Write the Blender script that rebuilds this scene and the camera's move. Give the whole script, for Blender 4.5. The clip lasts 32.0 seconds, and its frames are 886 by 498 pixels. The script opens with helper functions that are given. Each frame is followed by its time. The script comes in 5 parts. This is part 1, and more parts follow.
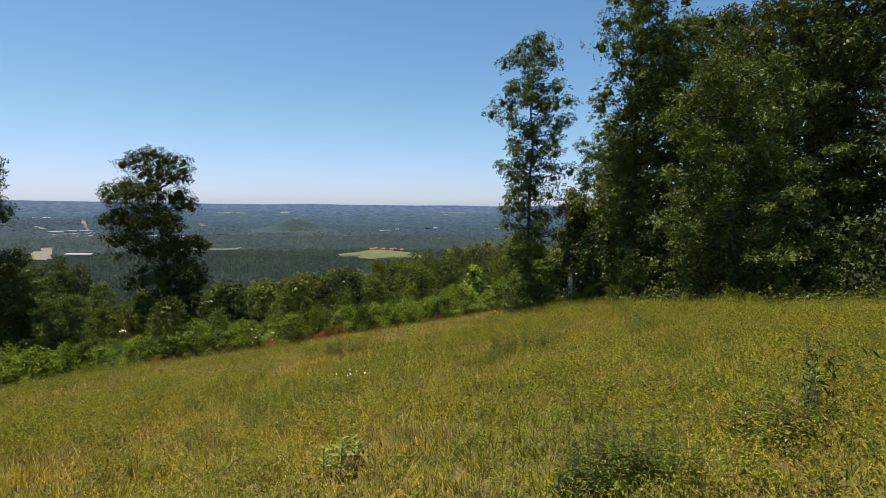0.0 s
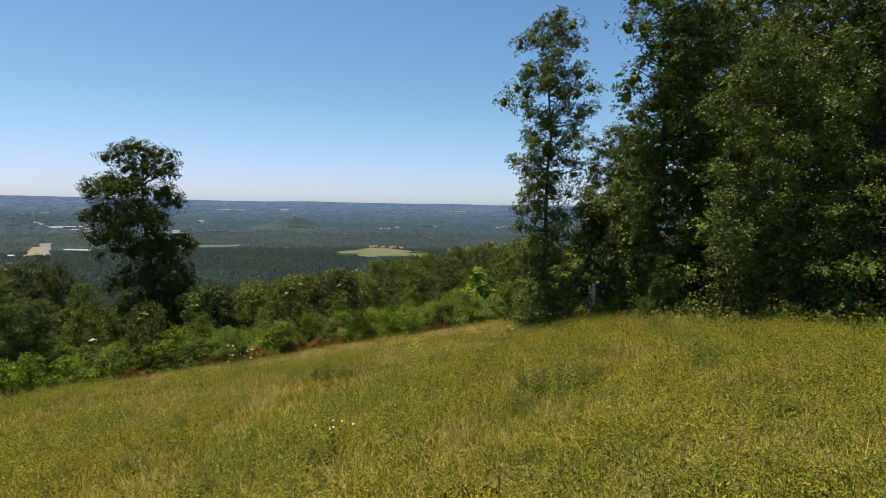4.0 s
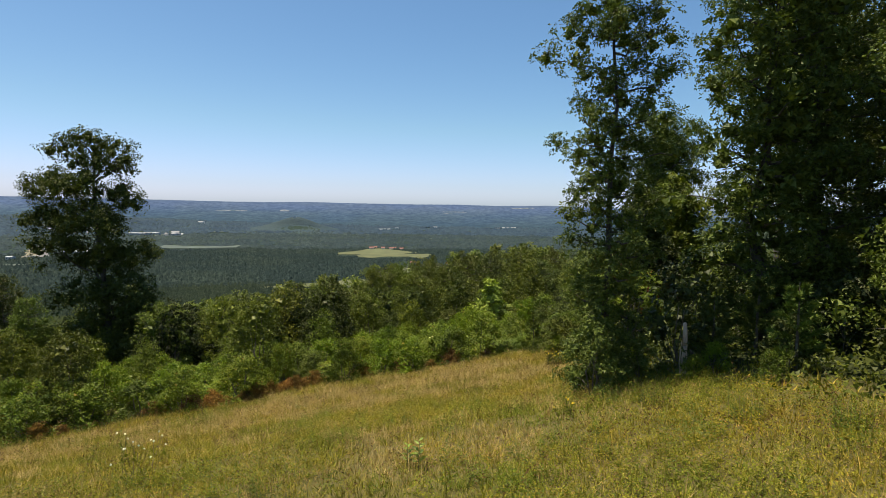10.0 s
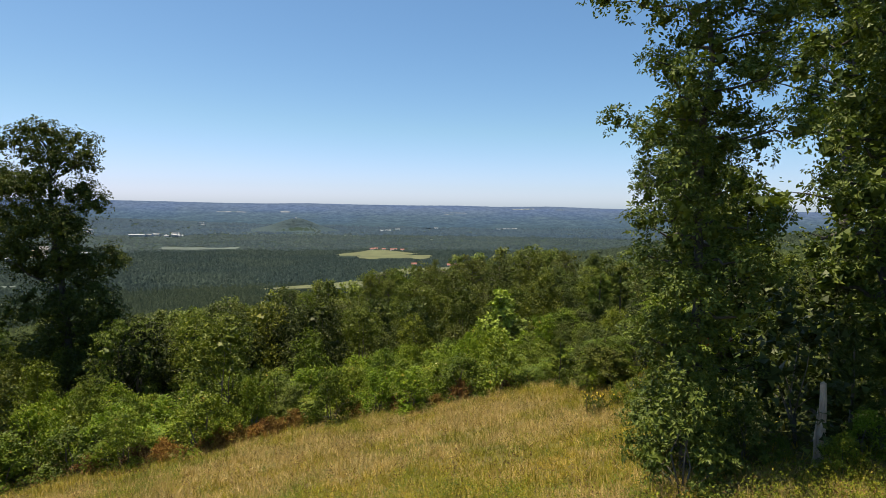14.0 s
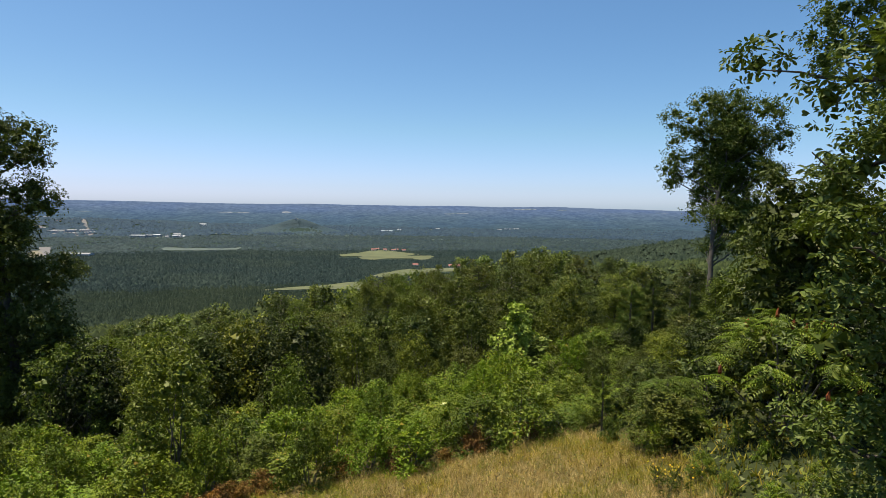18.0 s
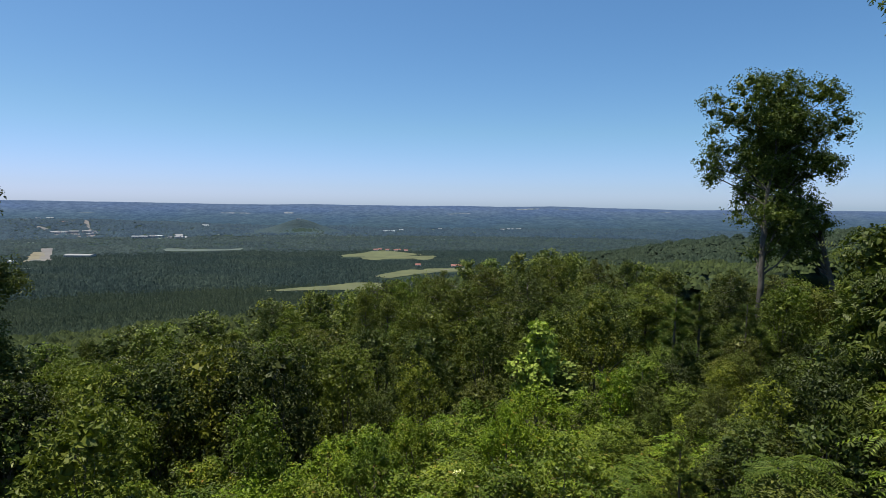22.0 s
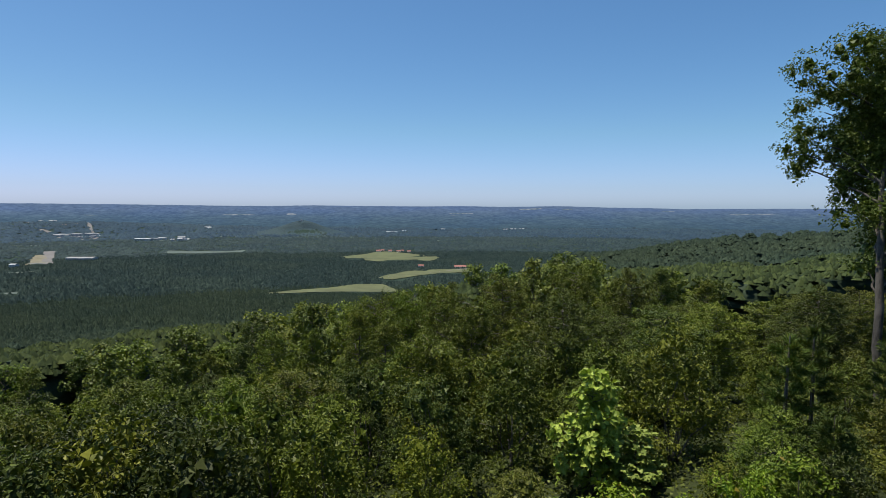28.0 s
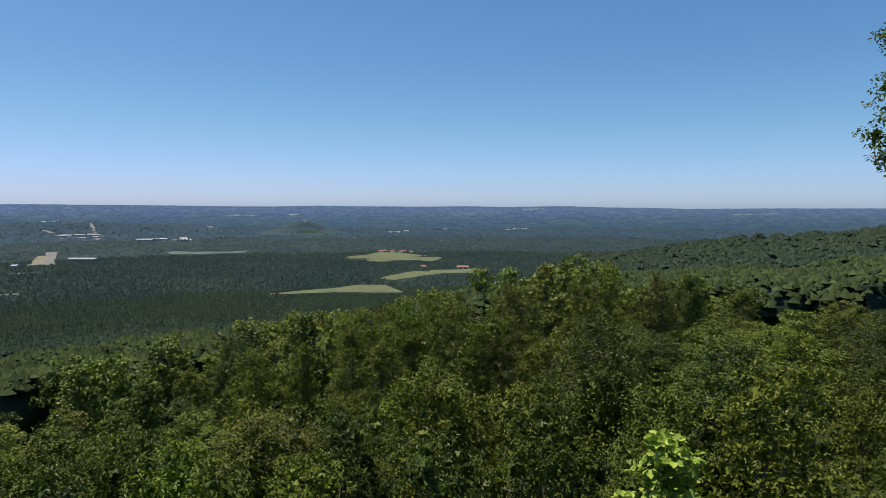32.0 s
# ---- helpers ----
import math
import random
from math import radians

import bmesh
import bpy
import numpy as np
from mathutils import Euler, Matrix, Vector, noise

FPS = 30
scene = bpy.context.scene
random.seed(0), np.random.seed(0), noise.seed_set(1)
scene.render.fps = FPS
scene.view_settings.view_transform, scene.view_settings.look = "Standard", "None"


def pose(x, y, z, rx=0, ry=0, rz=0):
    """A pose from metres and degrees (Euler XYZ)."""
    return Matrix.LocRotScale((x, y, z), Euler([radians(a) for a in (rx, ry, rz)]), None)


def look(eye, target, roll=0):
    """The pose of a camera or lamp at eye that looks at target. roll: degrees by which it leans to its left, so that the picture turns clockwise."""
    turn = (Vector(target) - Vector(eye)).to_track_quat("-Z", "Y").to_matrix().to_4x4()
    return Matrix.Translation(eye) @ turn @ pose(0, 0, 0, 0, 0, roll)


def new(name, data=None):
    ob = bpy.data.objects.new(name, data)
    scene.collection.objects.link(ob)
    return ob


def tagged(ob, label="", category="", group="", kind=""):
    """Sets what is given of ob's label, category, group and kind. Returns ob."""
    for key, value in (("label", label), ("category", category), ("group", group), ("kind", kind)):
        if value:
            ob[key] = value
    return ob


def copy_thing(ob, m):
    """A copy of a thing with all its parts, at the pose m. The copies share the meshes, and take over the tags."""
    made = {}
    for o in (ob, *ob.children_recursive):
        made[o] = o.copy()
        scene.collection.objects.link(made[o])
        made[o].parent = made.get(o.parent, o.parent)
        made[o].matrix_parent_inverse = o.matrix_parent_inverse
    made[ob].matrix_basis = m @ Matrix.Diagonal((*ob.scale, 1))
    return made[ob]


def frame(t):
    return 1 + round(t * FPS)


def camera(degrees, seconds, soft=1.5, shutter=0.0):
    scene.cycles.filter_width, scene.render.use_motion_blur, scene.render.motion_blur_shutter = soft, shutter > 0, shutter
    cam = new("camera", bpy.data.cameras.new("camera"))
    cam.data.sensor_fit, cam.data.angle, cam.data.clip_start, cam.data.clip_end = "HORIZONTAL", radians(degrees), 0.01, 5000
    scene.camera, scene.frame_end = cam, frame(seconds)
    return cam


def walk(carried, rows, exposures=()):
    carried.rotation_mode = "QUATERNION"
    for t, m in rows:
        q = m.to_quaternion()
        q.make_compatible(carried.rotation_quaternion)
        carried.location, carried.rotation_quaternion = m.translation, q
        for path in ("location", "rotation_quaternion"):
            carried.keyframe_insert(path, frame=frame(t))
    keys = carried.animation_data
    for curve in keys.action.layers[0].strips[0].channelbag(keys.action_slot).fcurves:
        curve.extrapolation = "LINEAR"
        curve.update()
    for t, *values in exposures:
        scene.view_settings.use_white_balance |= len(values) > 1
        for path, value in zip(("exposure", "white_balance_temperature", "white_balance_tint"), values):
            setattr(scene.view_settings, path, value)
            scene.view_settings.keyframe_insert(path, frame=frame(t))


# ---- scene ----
cam = camera(74.0, 32.0, soft=0.8)
ROWS = [
    (0.0, 0.0, 0.0, 0.0, -0.0, -4.25, -0.45),
    (0.5, -0.007, 0.204, 0.0, -0.008, -4.263, -0.503),
    (1.0, -0.031, 0.487, 0.0, -0.017, -4.279, -0.56),
    (1.5, -0.065, 0.83, 0.0, -0.025, -4.299, -0.621),
    (2.0, -0.099, 1.217, 0.0, -0.032, -4.318, -0.684),
    (2.5, -0.136, 1.661, 0.0, -0.038, -4.339, -0.746),
    (3.0, -0.173, 2.139, 0.0, -0.041, -4.359, -0.805),
    (3.5, -0.211, 2.646, 0.0, -0.044, -4.38, -0.858),
    (5.5, -0.391, 4.993, 0.0, -0.047, -4.417, -0.96),
    (6.0, -0.428, 5.644, 0.0, -0.05, -4.421, -0.959),
    (6.5, -0.452, 6.325, 0.0, -0.056, -4.42, -0.946),
    (7.0, -0.486, 7.026, 0.0, -0.065, -4.414, -0.927),
    (7.5, -0.513, 7.707, 0.0, -0.065, -4.406, -0.912),
    (8.0, -0.547, 8.384, 0.0, -0.057, -4.397, -0.904),
    (8.5, -0.592, 9.052, 0.0, -0.047, -4.384, -0.898),
    (9.0, -0.612, 9.686, 0.0, -0.038, -4.367, -0.886),
    (9.5, -0.646, 10.317, 0.0, -0.029, -4.349, -0.871),
    (10.0, -0.694, 10.955, 0.0, -0.019, -4.335, -0.861),
    (10.5, -0.745, 11.593, 0.0, -0.008, -4.322, -0.855),
    (11.0, -0.782, 12.247, 0.0, 0.006, -4.306, -0.848),
    (11.5, -0.833, 12.893, 0.0, 0.019, -4.287, -0.836),
    (12.0, -0.874, 13.548, 0.0, 0.029, -4.272, -0.826),
    (12.5, -0.894, 14.21, 0.0, 0.035, -4.262, -0.816),
    (13.0, -0.901, 14.857, 0.0, 0.041, -4.254, -0.8),
    (13.5, -0.932, 15.516, 0.0, 0.047, -4.248, -0.778),
    (14.0, -0.983, 16.182, 0.0, 0.058, -4.242, -0.756),
    (14.5, -1.03, 16.875, 0.0, 0.073, -4.236, -0.738),
    (16.5, -1.183, 19.457, 0.0, 0.142, -4.215, -0.735),
    (17.0, -1.221, 20.143, 0.0, 0.157, -4.214, -0.73),
    (17.5, -1.261, 20.824, 0.0, 0.176, -4.213, -0.721),
    (18.0, -1.285, 21.502, 0.0, 0.2, -4.209, -0.703),
    (18.5, -1.336, 22.164, 0.0, 0.23, -4.2, -0.679),
    (19.0, -1.384, 22.833, 0.0, 0.264, -4.193, -0.661),
    (19.5, -1.428, 23.503, 0.0, 0.301, -4.19, -0.65),
    (20.0, -1.469, 24.178, 0.0, 0.335, -4.191, -0.642),
    (20.5, -1.506, 24.859, 0.0, 0.365, -4.195, -0.63),
    (21.0, -1.54, 25.557, 0.0, 0.389, -4.202, -0.606),
    (21.5, -1.554, 26.271, 0.0, 0.408, -4.212, -0.564),
    (22.0, -1.581, 26.981, 0.0, 0.427, -4.219, -0.507),
    (22.5, -1.618, 27.691, 0.0, 0.445, -4.224, -0.445),
    (23.0, -1.659, 28.406, 0.0, 0.463, -4.226, -0.384),
    (23.5, -1.697, 29.116, 0.0, 0.483, -4.224, -0.332),
    (24.0, -1.744, 29.818, 0.0, 0.507, -4.219, -0.286),
    (24.5, -1.799, 30.52, 0.0, 0.533, -4.213, -0.254),
    (25.0, -1.843, 31.214, 0.0, 0.561, -4.207, -0.231),
    (25.5, -1.884, 31.913, 0.0, 0.593, -4.203, -0.214),
    (27.5, -2.037, 34.672, 0.0, 0.692, -4.175, -0.144),
    (28.0, -2.088, 35.365, 0.0, 0.713, -4.178, -0.146),
    (28.5, -2.139, 36.068, 0.0, 0.737, -4.181, -0.152),
    (29.0, -2.19, 36.786, 0.0, 0.765, -4.185, -0.159),
    (29.5, -2.224, 37.457, 0.0, 0.79, -4.188, -0.163),
    (30.0, -2.264, 38.2, 0.0, 0.811, -4.186, -0.154),
    (30.5, -2.288, 38.941, 0.0, 0.837, -4.182, -0.137),
    (31.0, -2.329, 39.636, 0.0, 0.871, -4.176, -0.112),
    (32.0, -2.394, 41.072, 0.0, 0.946, -4.163, -0.05),
]
walk(cam, [(t, pose(x, y, z, 0, 0, yaw) @ pose(0, 0, 0, 90 + pitch) @ pose(0, 0, 0, 0, 0, -roll)) for t, x, y, z, yaw, pitch, roll in ROWS],
     exposures=[(0.0, 0.46, 7080, 10), (9.0, 0.50, 7260, 11), (13.0, 0.58, 7270, 11.5), (17.0, 0.55, 7080, 11.5), (20.0, 0.36, 6580, 10), (23.0, 0.25, 6370, 10), (32.0, 0.20, 6370, 10)])

# ---- light: high summer sun from the left, clear sky ----
SUN_TO = Vector((-0.36, 0.17, 1.35)).normalized()
world = bpy.data.worlds.new("world")
scene.world = world
world.use_nodes = True
wn = world.node_tree.nodes
sky = wn.new("ShaderNodeTexSky")
sky.sky_type = "NISHITA"
sky.sun_disc = False
sky.sun_elevation = math.asin(SUN_TO.z)
sky.sun_rotation = math.atan2(SUN_TO.x, SUN_TO.y)
sky.air_density, sky.dust_density, sky.ozone_density = 0.75, 0.7, 2.0
sky.altitude = 300
wn["Background"].inputs[1].default_value = 0.106
cool = wn.new("ShaderNodeMix")
cool.data_type, cool.blend_type = "RGBA", "MULTIPLY"
cool.inputs[0].default_value = 1.0
lum = wn.new("ShaderNodeRGBToBW")
world.node_tree.links.new(sky.outputs[0], lum.inputs[0])
span = wn.new("ShaderNodeMapRange")
span.inputs[1].default_value, span.inputs[2].default_value = 2.2, 6.0
world.node_tree.links.new(lum.outputs[0], span.inputs[0])
tint = wn.new("ShaderNodeValToRGB")
tint.color_ramp.elements[0].color, tint.color_ramp.elements[1].color = (0.69, 0.975, 1.10, 1), (0.97, 0.95, 1.14, 1)
tint.color_ramp.elements.new(0.45).color = (0.825, 0.985, 1.045, 1)
world.node_tree.links.new(span.outputs[0], tint.inputs[0])
world.node_tree.links.new(tint.outputs[0], cool.inputs[7])
world.node_tree.links.new(sky.outputs[0], cool.inputs[6])
where = wn.new("ShaderNodeTexCoord")
split_z = wn.new("ShaderNodeSeparateXYZ")
world.node_tree.links.new(where.outputs["Generated"], split_z.inputs[0])
haze = wn.new("ShaderNodeValToRGB")
haze.color_ramp.elements[0].color, haze.color_ramp.elements[1].position = (0.92, 0.95, 1.2, 1), 0.4
haze.color_ramp.elements[1].color = (1, 1, 1, 1)
haze.color_ramp.elements.new(0.03).color = (0.85, 0.905, 1.03, 1)
haze.color_ramp.elements.new(0.12).color = (0.90, 0.965, 0.97, 1)
world.node_tree.links.new(split_z.outputs[2], haze.inputs[0])
hazed = wn.new("ShaderNodeMix")
hazed.data_type, hazed.blend_type = "RGBA", "MULTIPLY"
hazed.inputs[0].default_value = 1.0
world.node_tree.links.new(cool.outputs[2], hazed.inputs[6])
world.node_tree.links.new(haze.outputs[0], hazed.inputs[7])
world.node_tree.links.new(hazed.outputs[2], wn["Background"].inputs[0])
sun = new("sun", bpy.data.lights.new("sun", "SUN"))
sun.data.energy, sun.data.angle, sun.data.color = 5.0, radians(0.53), (1.0, 0.93, 0.77)
sun.matrix_world = look(SUN_TO * 100, (0, 0, 0))


# ---- materials ----
def shader(name):
    m = bpy.data.materials.new(name)
    m.use_nodes = True
    nt = m.node_tree
    return m, nt, nt.nodes["Principled BSDF"], nt.nodes["Material Output"]


def ramp(nt, fac, stops):
    r = nt.nodes.new("ShaderNodeValToRGB")
    while len(r.color_ramp.elements) < len(stops):
        r.color_ramp.elements.new(0.5)
    for e, (p, c) in zip(r.color_ramp.elements, stops):
        e.position, e.color = p, (*c, 1)
    nt.links.new(fac, r.inputs[0])
    return r.outputs[0]


def noise_tex(nt, scale, detail=4, vec=None, rough=0.55):
    n = nt.nodes.new("ShaderNodeTexNoise")
    n.inputs["Scale"].default_value, n.inputs["Detail"].default_value, n.inputs["Roughness"].default_value = scale, detail, rough
    if vec is None:
        vec = nt.nodes.new("ShaderNodeNewGeometry").outputs["Position"]
    nt.links.new(vec, n.inputs["Vector"])
    return n.outputs[0]


def mix(nt, fac, a, b, how="MIX"):
    m = nt.nodes.new("ShaderNodeMix")
    m.data_type, m.blend_type = "RGBA", how
    for sock, v in ((m.inputs[0], fac), (m.inputs[6], a), (m.inputs[7], b)):
        if isinstance(v, (int, float)):
            sock.default_value = v
        elif isinstance(v, tuple):
            sock.default_value = (*v, 1)
        else:
            nt.links.new(v, sock)
    return m.outputs[2]


def bump(nt, height, strength, dist, p):
    b = nt.nodes.new("ShaderNodeBump")
    b.inputs["Strength"].default_value, b.inputs["Distance"].default_value = strength, dist
    nt.links.new(height, b.inputs["Height"])
    nt.links.new(b.outputs[0], p.inputs["Normal"])


def leaf_mat(name, stops, through_light=0.15, rough=0.5, patch=0.5, spec=0.2, vary=True, sward=False):
    """Leaves: colour from leaf to leaf, from plant to plant, and in patches over the crown."""
    m, nt, p, out = shader(name)
    g = nt.nodes.new("ShaderNodeNewGeometry")
    c = ramp(nt, g.outputs["Random Per Island"], stops)
    o = nt.nodes.new("ShaderNodeObjectInfo")
    tone = ramp(nt, o.outputs["Random"], ((0.0, (0.52, 0.56, 0.54)), (0.25, (0.82, 0.90, 0.8)), (0.5, (1.2, 1.1, 0.88)), (0.75, (1.05, 1.22, 0.8)), (1.0, (1.55, 1.45, 0.88))))
    if vary:
        c = mix(nt, 1.0, c, tone, "MULTIPLY")
    pt = ramp(nt, noise_tex(nt, 0.9, 3), ((0.3, (0.6, 0.66, 0.66)), (0.7, (1.25, 1.2, 0.95))))
    c = mix(nt, patch, c, mix(nt, 1.0, c, pt, "MULTIPLY"))
    if sward:
        # greener and browner patches over the meadow
        wide = ramp(nt, noise_tex(nt, 0.38, 4, None, 0.65), ((0.34, (0.74, 0.92, 0.8)), (0.5, (1.08, 1.06, 0.95)), (0.66, (1.34, 1.12, 1.05))))
        c = mix(nt, 1.0, c, wide, "MULTIPLY")
    nt.links.new(c, p.inputs["Base Color"])
    p.inputs["Roughness"].default_value = rough
    p.inputs["Specular IOR Level"].default_value = spec
    t = nt.nodes.new("ShaderNodeBsdfTranslucent")
    nt.links.new(mix(nt, 1.0, c, (1.05, 1.2, 0.5), "MULTIPLY"), t.inputs[0])
    ms = nt.nodes.new("ShaderNodeMixShader")
    ms.inputs[0].default_value = through_light
    nt.links.new(p.outputs[0], ms.inputs[1])
    nt.links.new(t.outputs[0], ms.inputs[2])
    nt.links.new(ms.outputs[0], out.inputs[0])
    return m


HICKORY = leaf_mat("hickory_leaf", ((0.0, (0.070, 0.094, 0.021)), (0.5, (0.102, 0.130, 0.029)), (1.0, (0.158, 0.182, 0.042))))
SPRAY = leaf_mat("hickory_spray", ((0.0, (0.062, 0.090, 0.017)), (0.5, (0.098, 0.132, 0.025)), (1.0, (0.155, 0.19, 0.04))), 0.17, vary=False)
CANOPY = leaf_mat("oak_canopy", ((0.0, (0.046, 0.062, 0.013)), (0.5, (0.072, 0.092, 0.018)), (1.0, (0.115, 0.135, 0.027))), 0.14, vary=False)
OAK = leaf_mat("oak_leaf", ((0.0, (0.062, 0.074, 0.017)), (0.5, (0.092, 0.105, 0.022)), (1.0, (0.135, 0.145, 0.031))))
# oak leaf darkened throughout: shade put into the base colour
DEEP = leaf_mat("painted_shade_leaf", ((0.0, (0.034, 0.044, 0.014)), (0.5, (0.052, 0.065, 0.018)), (1.0, (0.085, 0.10, 0.026))))
SHRUB = leaf_mat("shrub_leaf", ((0.0, (0.072, 0.092, 0.015)), (0.5, (0.106, 0.128, 0.021)), (1.0, (0.152, 0.170, 0.030))))
BRAMBLE = leaf_mat("bramble_leaf", ((0.0, (0.092, 0.135, 0.014)), (0.5, (0.135, 0.183, 0.02)), (0.97, (0.19, 0.235, 0.028)), (1.0, (0.26, 0.16, 0.05))))
WEED = leaf_mat("weed_leaf", ((0.0, (0.125, 0.140, 0.015)), (0.5, (0.20, 0.205, 0.024)), (0.9, (0.28, 0.265, 0.038)), (1.0, (0.38, 0.25, 0.085))), 0.1, rough=0.7, patch=0.6, spec=0.12, vary=False, sward=True)
GRASS = leaf_mat("grass_blade", ((0.0, (0.15, 0.155, 0.022)), (0.5, (0.225, 0.205, 0.033)), (0.85, (0.32, 0.265, 0.055)), (1.0, (0.46, 0.35, 0.12))), 0.1, rough=0.75, patch=0.7, spec=0.1, vary=False, sward=True)
STRAW = leaf_mat("dry_straw", ((0.0, (0.34, 0.24, 0.085)), (0.5, (0.48, 0.345, 0.145)), (1.0, (0.64, 0.48, 0.24))), 0.1, rough=0.75, patch=0.4, spec=0.1, vary=False)
LIME = leaf_mat("tulip_leaf", ((0.0, (0.12, 0.165, 0.035)), (0.5, (0.18, 0.23, 0.055)), (1.0, (0.26, 0.31, 0.085))), 0.15, patch=0.1)
SUMAC = leaf_mat("sumac_leaf", ((0.0, (0.09, 0.13, 0.02)), (0.6, (0.13, 0.175, 0.027)), (1.0, (0.2, 0.225, 0.04))), patch=0.15)
PINE = leaf_mat("pine_needle", ((0.0, (0.05, 0.085, 0.025)), (0.6, (0.085, 0.12, 0.03)), (1.0, (0.14, 0.15, 0.045))), 0.1, 0.6, patch=0.1)
RUST = leaf_mat("withered_leaf", ((0.0, (0.12, 0.06, 0.025)), (0.6, (0.22, 0.11, 0.04)), (1.0, (0.30, 0.19, 0.07))), patch=0.2)
FLOWER = leaf_mat("white_petal", ((0.0, (0.7, 0.7, 0.62)), (1.0, (0.85, 0.84, 0.78))), 0.2, patch=0)
YELLOW = leaf_mat("yellow_petal", ((0.0, (0.7, 0.45, 0.03)), (1.0, (0.85, 0.62, 0.06))), 0.2, patch=0)
RED = leaf_mat("sumac_fruit", ((0.0, (0.11, 0.025, 0.015)), (1.0, (0.22, 0.06, 0.03))), 0.05, 0.8, patch=0)


def bark_mat(name, dark, pale, scale=9):
    m, nt, p, out = shader(name)
    tc = nt.nodes.new("ShaderNodeTexCoord")
    mp = nt.nodes.new("ShaderNodeMapping")
    mp.inputs["Scale"].default_value = (1, 1, 0.18)
    nt.links.new(tc.outputs["Object"], mp.inputs[0])
    a = noise_tex(nt, scale, 6, mp.outputs[0], 0.7)
    b = noise_tex(nt, 1.3, 3, tc.outputs["Object"])
    c = ramp(nt, a, ((0.35, dark), (0.65, pale)))
    c = mix(nt, ramp(nt, b, ((0.45, (0, 0, 0)), (0.6, (0.6, 0.6, 0.6)))), c, tuple(1.25 * v for v in pale))
    nt.links.new(c, p.inputs["Base Color"])
    p.inputs["Roughness"].default_value = 0.9
    bump(nt, a, 0.8, 0.03, p)
    return m


BARK = bark_mat("grey_bark", (0.05, 0.042, 0.035), (0.17, 0.15, 0.13))
DARK_BARK = bark_mat("dark_bark", (0.022, 0.018, 0.015), (0.085, 0.072, 0.06))
PALE_BARK = bark_mat("pale_bark", (0.026, 0.022, 0.018), (0.10, 0.088, 0.075))
WEATHERED = bark_mat("weathered_wood", (0.20, 0.15, 0.115), (0.44, 0.36, 0.29), 14)
STEM = bark_mat("dry_stem", (0.12, 0.09, 0.05), (0.26, 0.20, 0.11), 20)


def ground_mat():
    m, nt, p, out = shader("hill_ground")
    a, b, c = noise_tex(nt, 14, 6), noise_tex(nt, 0.35, 4), noise_tex(nt, 3, 5)
    col = ramp(nt, a, ((0.3, (0.05, 0.042, 0.016)), (0.5, (0.105, 0.085, 0.03)), (0.72, (0.21, 0.155, 0.06))))
    col = mix(nt, ramp(nt, b, ((0.4, (0, 0, 0)), (0.6, (0.6, 0.6, 0.6)))), col, (0.075, 0.075, 0.02))
    col = mix(nt, ramp(nt, c, ((0.4, (0, 0, 0)), (0.7, (0.5, 0.5, 0.5)))), col, (0.13, 0.11, 0.045))
    # woodland floor and distant woods past the meadow, haze put into the far colour
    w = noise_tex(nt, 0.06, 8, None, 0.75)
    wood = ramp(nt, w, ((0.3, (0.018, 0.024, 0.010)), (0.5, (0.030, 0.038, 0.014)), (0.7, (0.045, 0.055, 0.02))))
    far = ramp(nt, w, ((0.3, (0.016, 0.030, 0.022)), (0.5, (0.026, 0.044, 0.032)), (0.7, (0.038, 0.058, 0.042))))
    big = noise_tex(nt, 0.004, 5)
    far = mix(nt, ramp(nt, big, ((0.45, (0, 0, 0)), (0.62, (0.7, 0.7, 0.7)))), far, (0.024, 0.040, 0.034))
    geo = nt.nodes.new("ShaderNodeNewGeometry")
    sx = nt.nodes.new("ShaderNodeSeparateXYZ")
    nt.links.new(geo.outputs["Position"], sx.inputs[0])
    ry = nt.nodes.new("ShaderNodeMapRange")
    nt.links.new(sx.outputs[1], ry.inputs[0])
    ry.inputs[1].default_value, ry.inputs[2].default_value = 40, 55
    rx = nt.nodes.new("ShaderNodeMapRange")
    nt.links.new(sx.outputs[0], rx.inputs[0])
    rx.inputs[1].default_value, rx.inputs[2].default_value = 4, 5
    dg = nt.nodes.new("ShaderNodeMath")
    dg.operation = "MULTIPLY_ADD"
    nt.links.new(sx.outputs[1], dg.inputs[0])
    dg.inputs[1].default_value = 0.62
    nt.links.new(sx.outputs[0], dg.inputs[2])
    rd = nt.nodes.new("ShaderNodeMapRange")
    nt.links.new(dg.outputs[0], rd.inputs[0])
    rd.inputs[1].default_value, rd.inputs[2].default_value = 22.5, 24.5
    lo = nt.nodes.new("ShaderNodeMath")
    lo.operation = "MINIMUM"
    nt.links.new(rx.outputs[0], lo.inputs[0])
    nt.links.new(rd.outputs[0], lo.inputs[1])
    hi = nt.nodes.new("ShaderNodeMath")
    hi.operation = "MAXIMUM"
    nt.links.new(lo.outputs[0], hi.inputs[0])
    nt.links.new(ry.outputs[0], hi.inputs[1])
    # distance along y brings in the hazed far colour
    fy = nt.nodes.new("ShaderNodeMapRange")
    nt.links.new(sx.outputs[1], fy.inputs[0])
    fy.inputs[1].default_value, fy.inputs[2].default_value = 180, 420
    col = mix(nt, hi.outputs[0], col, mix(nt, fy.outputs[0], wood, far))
    nt.links.new(col, p.inputs["Base Color"])
    p.inputs["Roughness"].default_value = 1.0
    p.inputs["Specular IOR Level"].default_value = 0.1
    bump(nt, w, 0.2, 1.0, p)
    return m


